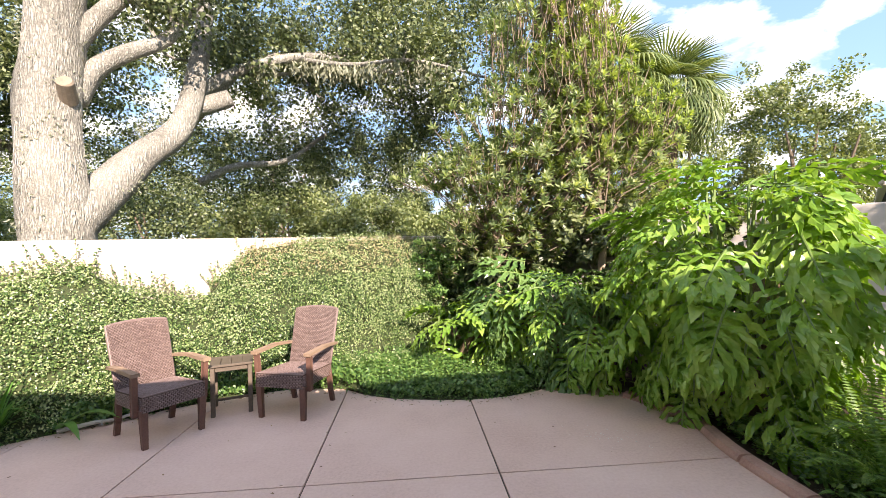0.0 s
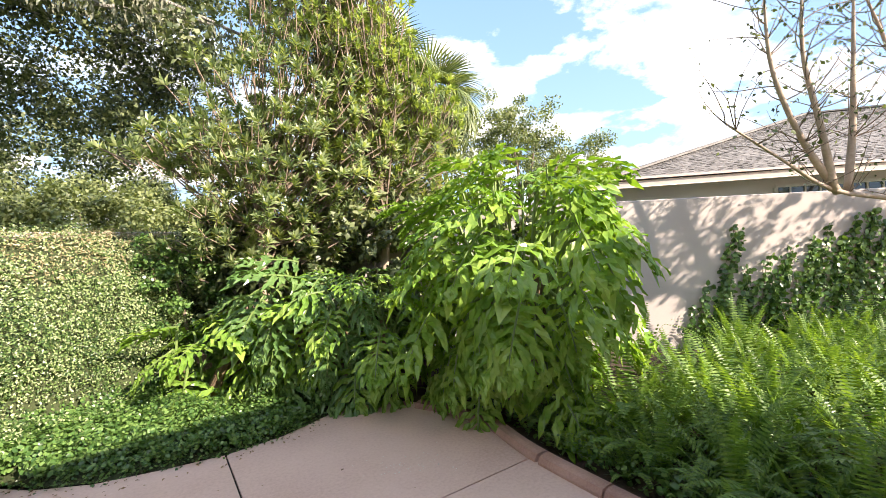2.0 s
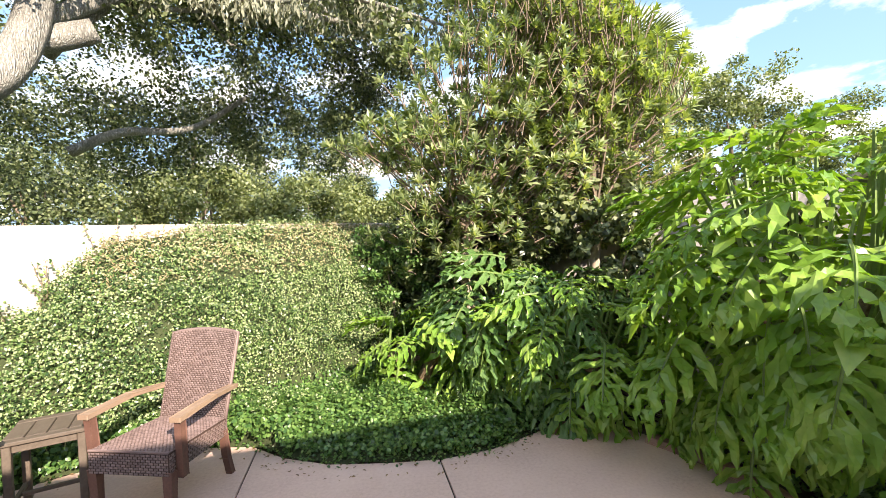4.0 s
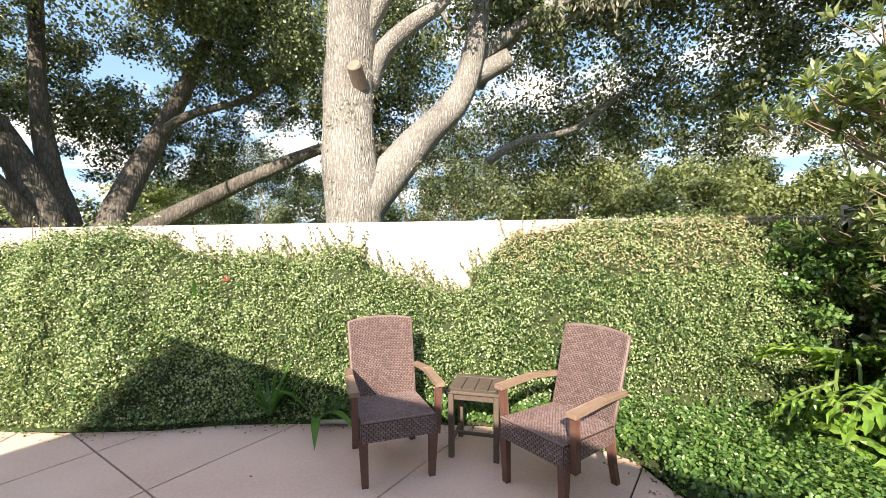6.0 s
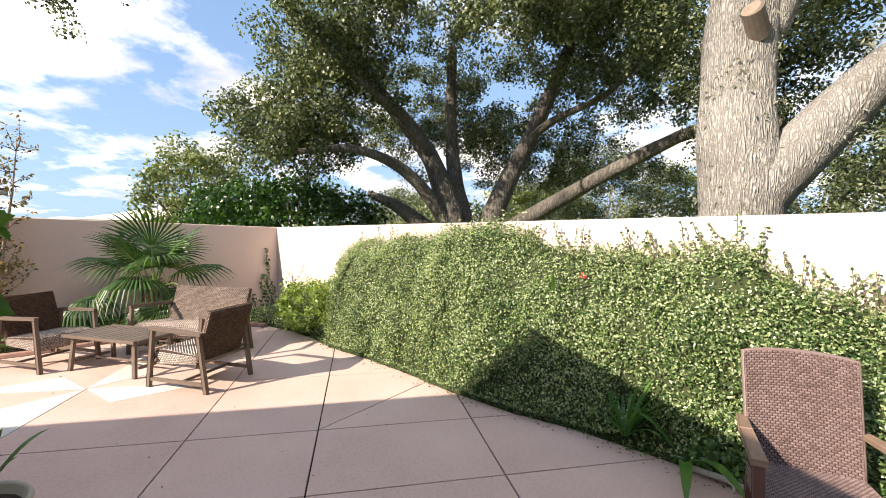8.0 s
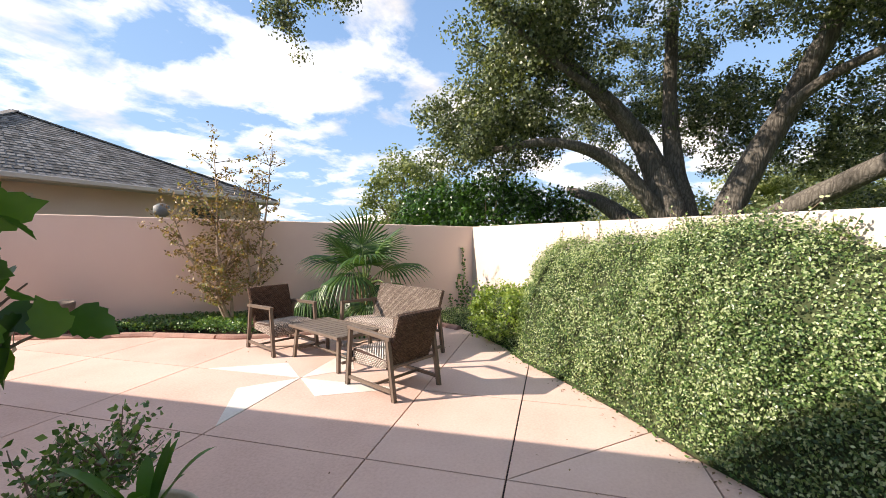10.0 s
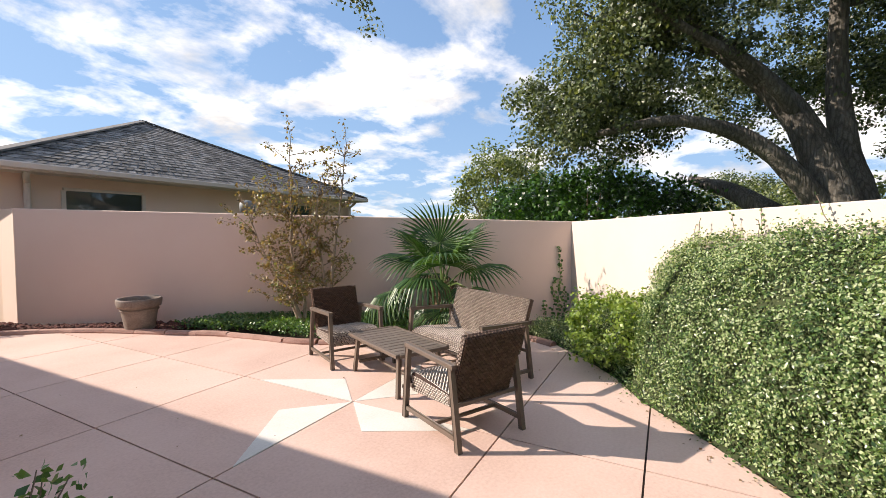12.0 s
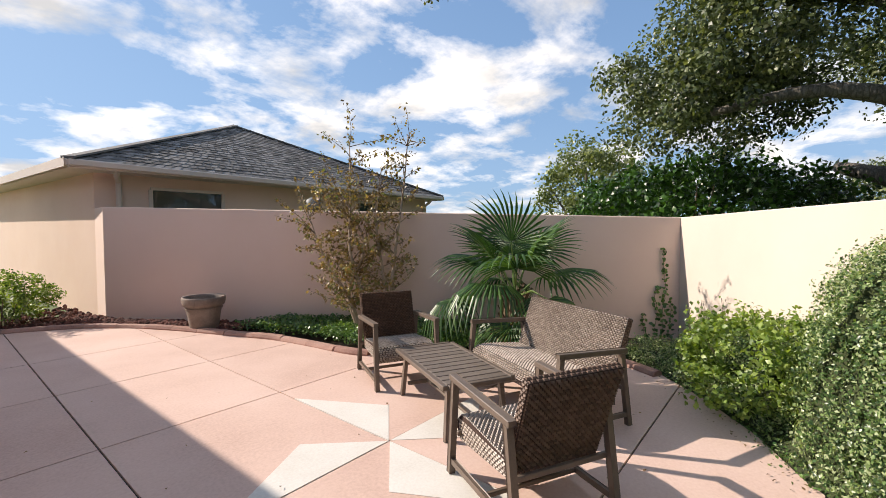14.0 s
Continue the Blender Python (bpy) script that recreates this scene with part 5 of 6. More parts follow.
# ---- philodendrons ----
def philo_leaf(name, mat, length, seed, lobes=8):
    """A big drooping blade cut almost to the midrib into wavy lobes, each with blunt side teeth."""
    rng = random.Random(seed)
    sh = Shape()

    def rib(t):
        return Vector((0, length * (t - 0.10 * t * t), -0.30 * length * t ** 2.2))
    for s in (-1, 1):
        for i in range(lobes):
            t0, t1 = 0.02 + i / lobes * 0.92, 0.02 + (i + 1) / lobes * 0.92
            L = length * 0.46 * math.sin(math.pi * min(1, (i + 2.0) / (lobes + 1.6))) ** 0.7 * rng.uniform(0.88, 1.12)
            a = -0.55 + 1.75 * (i / (lobes - 1)) ** 0.85 + rng.uniform(-0.06, 0.06)
            p0, p1 = rib(t0), rib(t1)
            c0, ph = (p0 + p1) / 2, rng.uniform(0, 6)
            half = length * 0.055
            base = len(sh.v)
            rows = 8
            for j in range(rows):
                q = j / (rows - 1)
                if j == 0:
                    sh.v += [tuple(p0), tuple(c0), tuple(p1)]
                    continue
                aa = a + 0.45 * q
                d = Vector((s * math.cos(aa), math.sin(aa), 0))
                n = Vector((-s * math.sin(aa), math.cos(aa), 0))
                k = (0.52, 0.62, 1.05, 0.66, 0.98, 0.55, 0.08)[j - 1] * rng.uniform(0.85, 1.15)
                k2 = (0.52, 0.95, 0.62, 1.02, 0.60, 0.62, 0.08)[j - 1] * rng.uniform(0.85, 1.15)
                c = c0 + d * L * q + Vector((0, 0, 0.035 * length * math.sin(q * 4 + ph) - 0.30 * L * q * q))
                wave = 0.024 * length
                sh.v += [tuple(c - n * half * k + Vector((0, 0, wave * math.sin(ph + j * 2.4)))), tuple(c - Vector((0, 0, 0.014 * length))), tuple(c + n * half * k2 + Vector((0, 0, wave * math.cos(ph + j * 2.1))))]
            for j in range(rows - 1):
                for k in range(2):
                    b = base + j * 3 + k
                    sh.f.append((b, b + 1, b + 4, b + 3) if s > 0 else (b + 3, b + 4, b + 1, b))
    e0, e1 = rib(0.92), rib(1.16)
    sh.add([e0, e0.lerp(e1, 0.4) + Vector((-0.07 * length, 0, 0.01)), e1, e0.lerp(e1, 0.4) + Vector((0.07 * length, 0, 0.01))], [(0, 1, 2, 3)])
    sh.weld()
    return sh.data(name, mat)


def philodendron(name, label, m, n, reach, height, mat, seed, length, flat=0.0, tilt=(0, 0)):
    rng = random.Random(seed)
    pl = tagged(empty(name, m), label, "plant")
    st = Shape()
    for k in range(4):
        a = k * 1.6
        st.tube([(0.15 * math.cos(a), 0.15 * math.sin(a), -0.14), (0.22 * math.cos(a), 0.22 * math.sin(a), height * 0.25), (0.3 * math.cos(a + .4), 0.3 * math.sin(a + .4), height * 0.5)], [0.07, 0.06, 0.05], 8, rough=0.2)
    st.part("stem", M["fibre"], pl)
    kinds = [philo_leaf("blade", mat, length * s, seed + k) for k, s in enumerate((0.8, 0.95, 1.1, 1.0))]
    for i in range(n):
        t = (i + 0.5) / n
        a = i * 2.39996 + rng.uniform(-0.25, 0.25)
        el = math.asin(min(1, -0.62 + 1.58 * t))
        rad = reach * rng.uniform(0.82, 1.06) * (1.0 if el > 0 else 0.78)
        core = Vector((0.3 * math.cos(a), 0.3 * math.sin(a), height * rng.uniform(0.25, 0.5)))
        p = Vector((math.cos(a) * math.cos(el) * rad + tilt[0] * math.sin(el), math.sin(a) * math.cos(el) * rad + tilt[1] * math.sin(el), height * (0.44 + math.sin(el) * 0.50 * rng.uniform(0.9, 1.08))))
        mid = (core + p) / 2 + Vector((0, 0, 0.14))
        down = -0.95 + 1.2 * max(0.0, math.sin(el)) ** 1.3 + rng.uniform(-0.35, 0.4)
        aa = a + rng.uniform(-0.6, 0.6)
        y = Vector((math.cos(aa) * math.cos(down), math.sin(aa) * math.cos(down), math.sin(down)))
        x = (y.cross(Vector((0, 0, 1))) + Vector((0, 0, rng.uniform(-0.4, 0.4)))).normalized()
        z = x.cross(y).normalized()
        x = y.cross(z)
        mm = Matrix((x, y, z)).transposed().to_4x4()
        mm.translation = p
        size = length * (0.8, 0.95, 1.1, 1.0)[i % 4]
        vein = [mm @ Vector((0, size * (q - 0.10 * q * q), -0.30 * size * q ** 2.2 + 0.006)) for q in (0.2, 0.45, 0.7, 0.9)]
        pet = Shape()
        pet.tube(spline([core, mid, p], 3) + vein, [0.013] * 7 + [0.010, 0.008, 0.006, 0.003], 5)
        po = pet.part("petiole", M["petiole"], pl)
        ob_of("blade", kinds[i % 4], po, m=mm)
    return pl


philodendron("philodendron", "huge sunlit split-leaf philodendron with drooping glossy leaves", pose(2.80, 3.86, 0), 96, 0.82, 2.42, M["philo"], 3, 0.72)
philodendron("philodendron", "sunlit philodendron clump leaning over the patio corner", pose(1.66, 4.98, 0), 30, 0.58, 1.40, M["philo"], 5, 0.60, tilt=(-0.05, -0.22))
philodendron("philodendron", "philodendron under the shrub, shade put into its darker leaf colour", pose(1.35, 5.35, 0), 60, 0.80, 1.45, M["philo_shaded"], 7, 0.60)
philodendron("philodendron", "low sunlit philodendron leaves beside the ivy", pose(0.30, 5.60, 0), 20, 0.45, 0.95, M["philo"], 9, 0.56)


# ---- ferns ----
def fern_mesh(name, seed, fronds=16, length=0.6):
    rng = random.Random(seed)
    sh = Shape()
    for i in range(fronds):
        a = i * 2.39996 + rng.uniform(-.3, .3)
        L = length * rng.uniform(0.6, 1.1)
        lean = rng.uniform(0.15, 0.8)
        ca, sa = math.cos(a), math.sin(a)
        k = 26
        rib = []
        for j in range(k + 1):
            t = j / k
            out, up = L * lean * (t + 0.25 * t * t), L * ((1 - 0.3 * lean) * t - 0.55 * lean * t ** 2.6)
            rib.append(Vector((ca * out, sa * out, up)))
        side = Vector((-sa, ca, 0))
        for j in range(1, k):
            t = j / k
            w = L * 0.066 * math.sin(math.pi * min(1, t * 0.9 + 0.12)) ** 0.6 + 0.004
            d = (rib[j + 1] - rib[j - 1]).normalized()
            for s in (-1, 1):
                b = rib[j]
                q = rng.uniform(0.85, 1.1)
                sh.add([b - d * 0.007, b + side * s * w * q * 0.6 - d * 0.006 + Vector((0, 0, 0.004)), b + side * s * w * q + d * 0.006 - Vector((0, 0, 0.005)), b + d * 0.008], [(0, 1, 2, 3)])
        sh.add([rib[0] - side * 0.002, rib[0] + side * 0.002, rib[k // 2] + side * 0.0015, rib[k // 2] - side * 0.0015, rib[k]], [(0, 1, 2, 3), (3, 2, 4)])
    return sh.data(name, M["fern"])


fern_kinds = [fern_mesh("fern", k, 15 + k, 0.66 + 0.06 * (k % 3)) for k in range(5)]
rng = random.Random(77)
spots = []
for x, y in [(2.75 + 0.33 * i + 0.12 * (j % 2), 3.05 - 0.31 * j + 0.0) for i in range(14) for j in range(11)]:
    x += rng.uniform(-.12, .12); y += rng.uniform(-.12, .12)
    wall_y = 7.41 - (x - 0.1) * 0.551
    if y > wall_y - 0.35 or (x - 2.95) ** 2 + (y - 3.72) ** 2 < 0.45 or y < 0.9:
        continue
    spots.append((x, y, rng.uniform(0.85, 1.35)))
for i in range(34):
    x = rng.uniform(3.6, 7.5)
    y = rng.uniform(2.2, 5.0)
    if y < 7.41 - (x - 0.1) * 0.551 - 0.3 and (x - 2.95) ** 2 + (y - 3.72) ** 2 > 0.8:
        spots.append((x, y, rng.uniform(0.9, 1.3)))
spots += [(-0.05, 5.05, 0.5), (0.35, 4.98, 0.62), (0.62, 4.92, 0.6), (0.95, 4.98, 0.55), (1.3, 5.05, 0.55), (1.7, 4.98, 0.5), (2.02, 4.82, 0.5), (-0.35, 5.1, 0.42), (1.0, 5.3, 0.6), (2.3, 4.6, 0.5), (0.2, 4.75, 0.3), (2.55, 3.0, 0.55), (2.62, 2.6, .6), (2.6, 3.3, .5)]
for k, (x, y, s) in enumerate(spots):
    o = new("fern", fern_kinds[k % 5])
    o.matrix_basis = pose(x, y, -0.05, rng.uniform(-8, 8), rng.uniform(-8, 8), rng.uniform(0, 360)) @ Matrix.Scale(s, 4)
    tagged(o, "green sword fern with arching narrow fronds", "fern", "ferns in the bed")


# ---- shrub with whorled leaves ----
def whorl_shrub(name, label, m, ends, leaf, mat, seed, per=16, bark="pale_twig"):
    rng = random.Random(seed)
    nrng = np.random.default_rng(seed)
    pl = tagged(empty(name, m), label, "shrub")
    tr = Shape()
    tr.tube(spline([(0, 0, -0.14), (0.05, 0.0, 0.6), (0.0, 0.05, 1.2), (0.08, 0.0, 1.9)], 4), [0.07 - 0.002 * i for i in range(13)], 9, rough=0.15)
    tr.part("trunk", M[bark], pl, smooth=True)
    br = Shape()
    tv, tf = NARROW
    V, F = [], []
    cnt = 0
    for c, r, n in ends:
        for _ in range(int(n * 1.4)):
            d = Vector((rng.gauss(0, 1), rng.gauss(0, 1), rng.gauss(0, 1))).normalized() * rng.random() ** 0.4
            q = Vector((c[0] + d.x * r[0], c[1] + d.y * r[1], c[2] + d.z * r[2]))
            start = Vector((0.02, 0, min(1.9, 0.8 + 0.35 * q.z)))
            mid = start.lerp(q, 0.55) + Vector((0, 0, -0.1))
            if rng.random() < 0.022:
                br.tube(spline([start, mid, q], 4), [0.016 - 0.0014 * e for e in range(9)], 5, cap=False)
            else:
                br.tube([start.lerp(q, 0.86) + Vector((rng.uniform(-.1, .1), rng.uniform(-.1, .1), -0.05)), q], [0.007, 0.004], 4, cap=False)
            ax = (Vector((d.x, d.y, 0.9)) + Vector((rng.uniform(-.4, .4), rng.uniform(-.4, .4), 0))).normalized()
            u = ax.orthogonal().normalized()
            w = ax.cross(u)
            for i in range(per):
                a = i * 2.39996
                open_ = 0.35 + 1.0 * (i / per)
                y = (ax * math.cos(open_) + (u * math.cos(a) + w * math.sin(a)) * math.sin(open_)).normalized()
                x = y.cross(ax).normalized()
                z = x.cross(y)
                L = leaf * rng.uniform(0.75, 1.15)
                base = q - ax * 0.05 * (i / per)
                for vx, vy, vz in tv:
                    V.append(tuple(base + (x * vx * 1.15 + y * vy + z * vz) * L))
                F += [[cnt + k for k in f] for f in tf]
                cnt += len(tv)
    tagged(br.part("branch_growth", M["twig"], pl), kind="stuff")
    ob_of("crown", mesh_data("crown", np.array(V), np.array(F), mat), pl)
    return pl


whorl_shrub("whorled_shrub", "tall pittosporum-like shrub with whorled leathery leaves", pose(0.85, 5.95, 0), [
    ((0.5, 0.1, 2.5), (1.4, 0.9, 0.75), 260), ((1.0, 0.3, 3.4), (1.3, 0.8, 1.0), 240), ((0.8, 0.4, 4.6), (1.0, 0.7, 1.0), 150), ((-0.7, 0.0, 2.6), (0.75, 0.5, 0.3), 46), ((2.0, 0.2, 2.6), (1.0, 0.7, 0.8), 130), ((0.6, 0.7, 1.7), (1.4, 0.5, 0.7), 170), ((1.4, 0.5, 5.4), (0.8, 0.5, 0.7), 60), ((0.2, -0.1, 1.75), (1.2, 0.5, 0.45), 100), ((1.6, 0.0, 1.95), (1.0, 0.5, 0.5), 90), ((-0.4, 0.4, 1.6), (0.7, 0.4, 0.5), 50), ((0.7, 0.2, 3.0), (1.7, 0.9, 1.3), 200)],
    0.118, M["shrub"], 5, per=16)
whorl_shrub("narrow_leaf_shrub", "tall sunlit shrub with narrow yellow-green leaves", pose(2.25, 5.75, 0), [
    ((0.0, 0.1, 3.0), (0.9, 0.5, 0.6), 90), ((-0.1, 0.2, 4.0), (0.9, 0.6, 0.9), 150), ((-0.3, 0.2, 5.1), (0.7, 0.5, 0.7), 90), ((0.7, 0.1, 3.3), (0.6, 0.4, 0.5), 50)], 0.10, M["podo"], 8, per=18)
bush("dark_bush", "dark leafy shrub at the end of the vine", 0.05, 6.55, (0.65, 0.45), 1.85, M["ivy"], 110, 0.05, 96, per=80)
bush("dark_bush", "dark leafy shrub filling the wall corner", 0.9, 6.40, (0.8, 0.45), 2.1, M["oak_leaf"], 100, 0.09, 93)
bush("dark_bush", "dark leafy shrub against the pale wall", 2.2, 5.7, (0.9, 0.45), 2.2, M["oak_leaf"], 120, 0.09, 94)
bush("dark_bush", "dark leafy shrub behind the philodendron", 3.6, 4.95, (0.8, 0.4), 2.0, M["oak_leaf"], 100, 0.09, 95)

# ---- crape myrtle, bare tree, hibiscus, small bushes ----


def open_tree(name, label, m, stems, n_tw, per, leaf, mat, bark, seed, spread=0.5, category="tree", tpl=OVAL, r0=0.035, lift=0.6, leafy=0.25):
    rng = random.Random(seed)
    nrng = np.random.default_rng(seed)
    t = tagged(empty(name, m), label, category)
    tips = []
    tw = Shape()
    for pts in stems:
        line = spline(pts, 5)
        n = len(line)
        s = Shape()
        s.tube(line, [r0 * (1 - 0.8 * i / (n - 1)) for i in range(n)], 8, rough=0.12)
        s.part("stem", M[bark], t, smooth=True)
        for _ in range(n_tw):
            i = rng.randrange(int(n * leafy), n)
            d = Vector((rng.uniform(-1, 1), rng.uniform(-1, 1), rng.uniform(-0.1, 1) * lift + 0.2))
            b = bend(line[i], d, rng.uniform(0.25, spread), 6, rng, 0.22, 0.15)
            tw.tube(b, [0.007 * (1 - 0.12 * j) for j in range(7)], 4, cap=False)
            tips += b[2:]
    tagged(tw.part("twig_growth", M["twig"], t), kind="stuff")
    if per:
        pos, nrm = clumps([tuple(p) for p in tips], per, [0.07] * len(tips), nrng)
        leaves("foliage", tpl, pos, nrm, nrng.uniform(0.6, 1.2, len(pos)) * leaf, mat, nrng, 0.9, 0.4, parent=t)
    return t


open_tree("crape_myrtle", "thin crape myrtle with sparse bronze leaves by the wall", pose(-6.85, -4.35, 0), [
    [(0.0, 0, -0.1), (-0.05, -0.05, 0.5), (0.1, -0.15, 1.2), (0.05, -0.2, 2.0), (0.0, -0.3, 2.75)],
    [(0.0, 0.05, -0.1), (0.15, -0.1, 0.5), (0.35, -0.45, 1.1), (0.5, -0.6, 1.7)],
    [(0.0, 0, -0.1), (0.1, -0.2, 0.6), (-0.05, 0.0, 1.3), (0.15, -0.35, 2.1)]], 38, 6, 0.062, M["crape"], "pale_twig", 61, 0.8)
open_tree("crape_myrtle", "pale-barked crape myrtle with a few upper leaves", pose(-7.2, -4.1, 0), [
    [(0.0, 0, -0.1), (0.0, 0, 0.6), (-0.05, 0.05, 1.3), (-0.15, 0.1, 2.1), (-0.2, 0.15, 2.9)],
    [(0.05, 0, -0.1), (0.08, -0.08, 0.8), (0.2, -0.1, 1.6), (0.1, -0.1, 2.4)]], 34, 4, 0.06, M["crape"], "pale_twig", 67, 0.6)
open_tree("bare_tree", "nearly leafless grey-barked tree by the east wall", pose(8.4, 1.6, 0), [
    [(0, 0, -0.1), (-0.3, 0.2, 1.0), (-1.2, 0.8, 1.7), (-2.1, 1.2, 1.9), (-2.8, 1.4, 2.25), (-3.4, 1.6, 2.6)],
    [(-2.0, 1.2, 1.88), (-2.5, 1.3, 2.4), (-3.0, 1.35, 3.1), (-3.25, 1.3, 3.8)],
    [(-2.1, 1.2, 1.9), (-2.4, 1.2, 2.6), (-2.6, 1.25, 3.3), (-2.7, 1.2, 4.1)],
    [(-1.9, 1.15, 1.87), (-1.9, 1.1, 2.6), (-2.0, 1.05, 3.3), (-2.1, 1.0, 4.2)],
    [(-1.2, 0.8, 1.7), (-1.4, 0.8, 2.6), (-1.6, 0.9, 3.4), (-1.9, 1.0, 4.0)]], 34, 1, 0.055, M["oak_leaf"], "pale_twig", 71, 0.9, r0=0.045)
open_tree("leafy_tree", "thin leafy tree beside the fern bed", pose(8.6, 1.2, 0), [
    [(0, 0, -0.1), (0.0, -0.1, 1.4), (-0.3, -0.5, 2.8), (-0.5, -0.8, 4.2)],
    [(0, 0, 1.0), (-0.5, -0.3, 2.4), (-1.0, -0.6, 3.6), (-1.3, -0.9, 4.6)],
    [(0, 0, 1.0), (0.5, -0.3, 2.4), (0.9, -0.6, 3.6), (1.2, -0.8, 4.6)]], 50, 8, 0.085, M["oak_leaf_sunlit"], "pale_twig", 73, 1.1, r0=0.06)
hib = open_tree("hibiscus", "tall hibiscus with broad toothed dark leaves near the pot", pose(-1.87, -0.07, -0.05), [
    [(0, 0, -0.03), (-0.02, 0.12, 0.55), (0.04, 0.28, 1.05), (0.0, 0.42, 1.45), (-0.08, 0.5, 1.68)],
    [(0.02, 0, -0.03), (0.10, 0.15, 0.5), (0.15, 0.38, 1.0), (0.10, 0.50, 1.45)]], 9, 2, 0.11, M["hibiscus"], "twig", 85, 0.3, category="shrub", tpl=HIB, r0=0.013, leafy=0.42)
open_tree("small_leaf_shrub", "low small-leaved shrub beside the flower pot", pose(-2.5, -0.75, 0), [
    [(0, 0, -0.03), (-0.1, 0.1, 0.25), (-0.2, 0.2, 0.5)], [(0, 0, -0.03), (0.1, 0.15, 0.25), (0.1, 0.3, 0.5)], [(0, 0, -0.03), (-0.2, 0.0, 0.25), (-0.4, 0.05, 0.42)]], 24, 6, 0.045, M["ivy"], "twig", 83, 0.3, category="shrub", r0=0.01)
bush("wild_bush", "loose light green bush at the end of the vines", -7.66, 0.22, (0.74, 0.52), 0.86, M["light_bush"], 90, 0.052, 97, per=60, z0=0.04)
bush("clipped_bush", "rounded yellow-green clipped bush in the mulch", -3.15, -8.75, (0.62, 0.55), 0.85, M["light_bush"], 90, 0.05, 91, per=60, z0=0.12)


# ---- furniture ----
def weave(sh, at, nu, nv, rise=0.004, gap=0.13, flip=False):
    """A basket weave over a patch: at(u, v) gives place and normal; each strand shows as a short raised pad, staggered row by row."""
    for j in range(nv):
        for i in range(-1, nu):
            u0 = (i + (0.5 if j % 2 else 0.0)) / nu
            u1 = u0 + 1 / nu
            u0, u1 = max(u0, 0), min(u1, 1)
            if u1 - u0 < 0.2 / nu:
                continue
            g = gap / nu * 0.7
            v0, v1 = (j + gap * 0.5) / nv, (j + 1 - gap * 0.5) / nv
            vm = (v0 + v1) / 2
            pts = []
            for u, v, h in ((u0 + g, v0, 0), (u1 - g, v0, 0), (u1 - g, v1, 0), (u0 + g, v1, 0), (u0 + g * 3, vm, rise), (u1 - g * 3, vm, rise)):
                p, n = at(u, v)
                pts.append(p + n * h)
            sh.add(pts, [(0, 1, 5, 4), (1, 2, 5), (2, 3, 4, 5), (3, 0, 4)])


def quad_at(a, b, c, d, bow=0.0, off=0.0):
    """The patch a-b (low edge) to d-c (high edge), bowed out along its normal."""
    a, b, c, d = (Vector(p) for p in (a, b, c, d))
    n = (b - a).cross(d - a).normalized()

    def at(u, v):
        p = a.lerp(b, u).lerp(d.lerp(c, u), v)
        return p + n * (bow * (1 - (2 * u - 1) ** 2) + off), n
    return at


def slab_between(sh, a, b, c, d, thick):
    a, b, c, d = (Vector(p) for p in (a, b, c, d))
    n = (b - a).cross(d - a).normalized() * thick
    sh.add([a, b, c, d, a - n, b - n, c - n, d - n], [(0, 1, 2, 3), (7, 6, 5, 4), (0, 4, 5, 1), (1, 5, 6, 2), (2, 6, 7, 3), (3, 7, 4, 0)])


def wicker_panel(name, a, b, c, d, nu, nv, mat, back_mat, parent, thick=0.03, label="", rise=0.004, both=True):
    """A woven panel with weave on both faces and a dark core."""
    n = (Vector(b) - Vector(a)).cross(Vector(d) - Vector(a)).normalized()
    core = Shape()
    slab_between(core, a, b, c, d, thick)
    ob = core.part(name, back_mat, parent, label)
    w = Shape()
    weave(w, quad_at(a, b, c, d, 0, 0.001), nu, nv, rise)
    if both:
        k = n * thick
        weave(w, quad_at(Vector(b) - k, Vector(a) - k, Vector(d) - k, Vector(c) - k, 0, 0.001), nu, nv, rise)
    w.part("weave", mat, ob)
    return ob


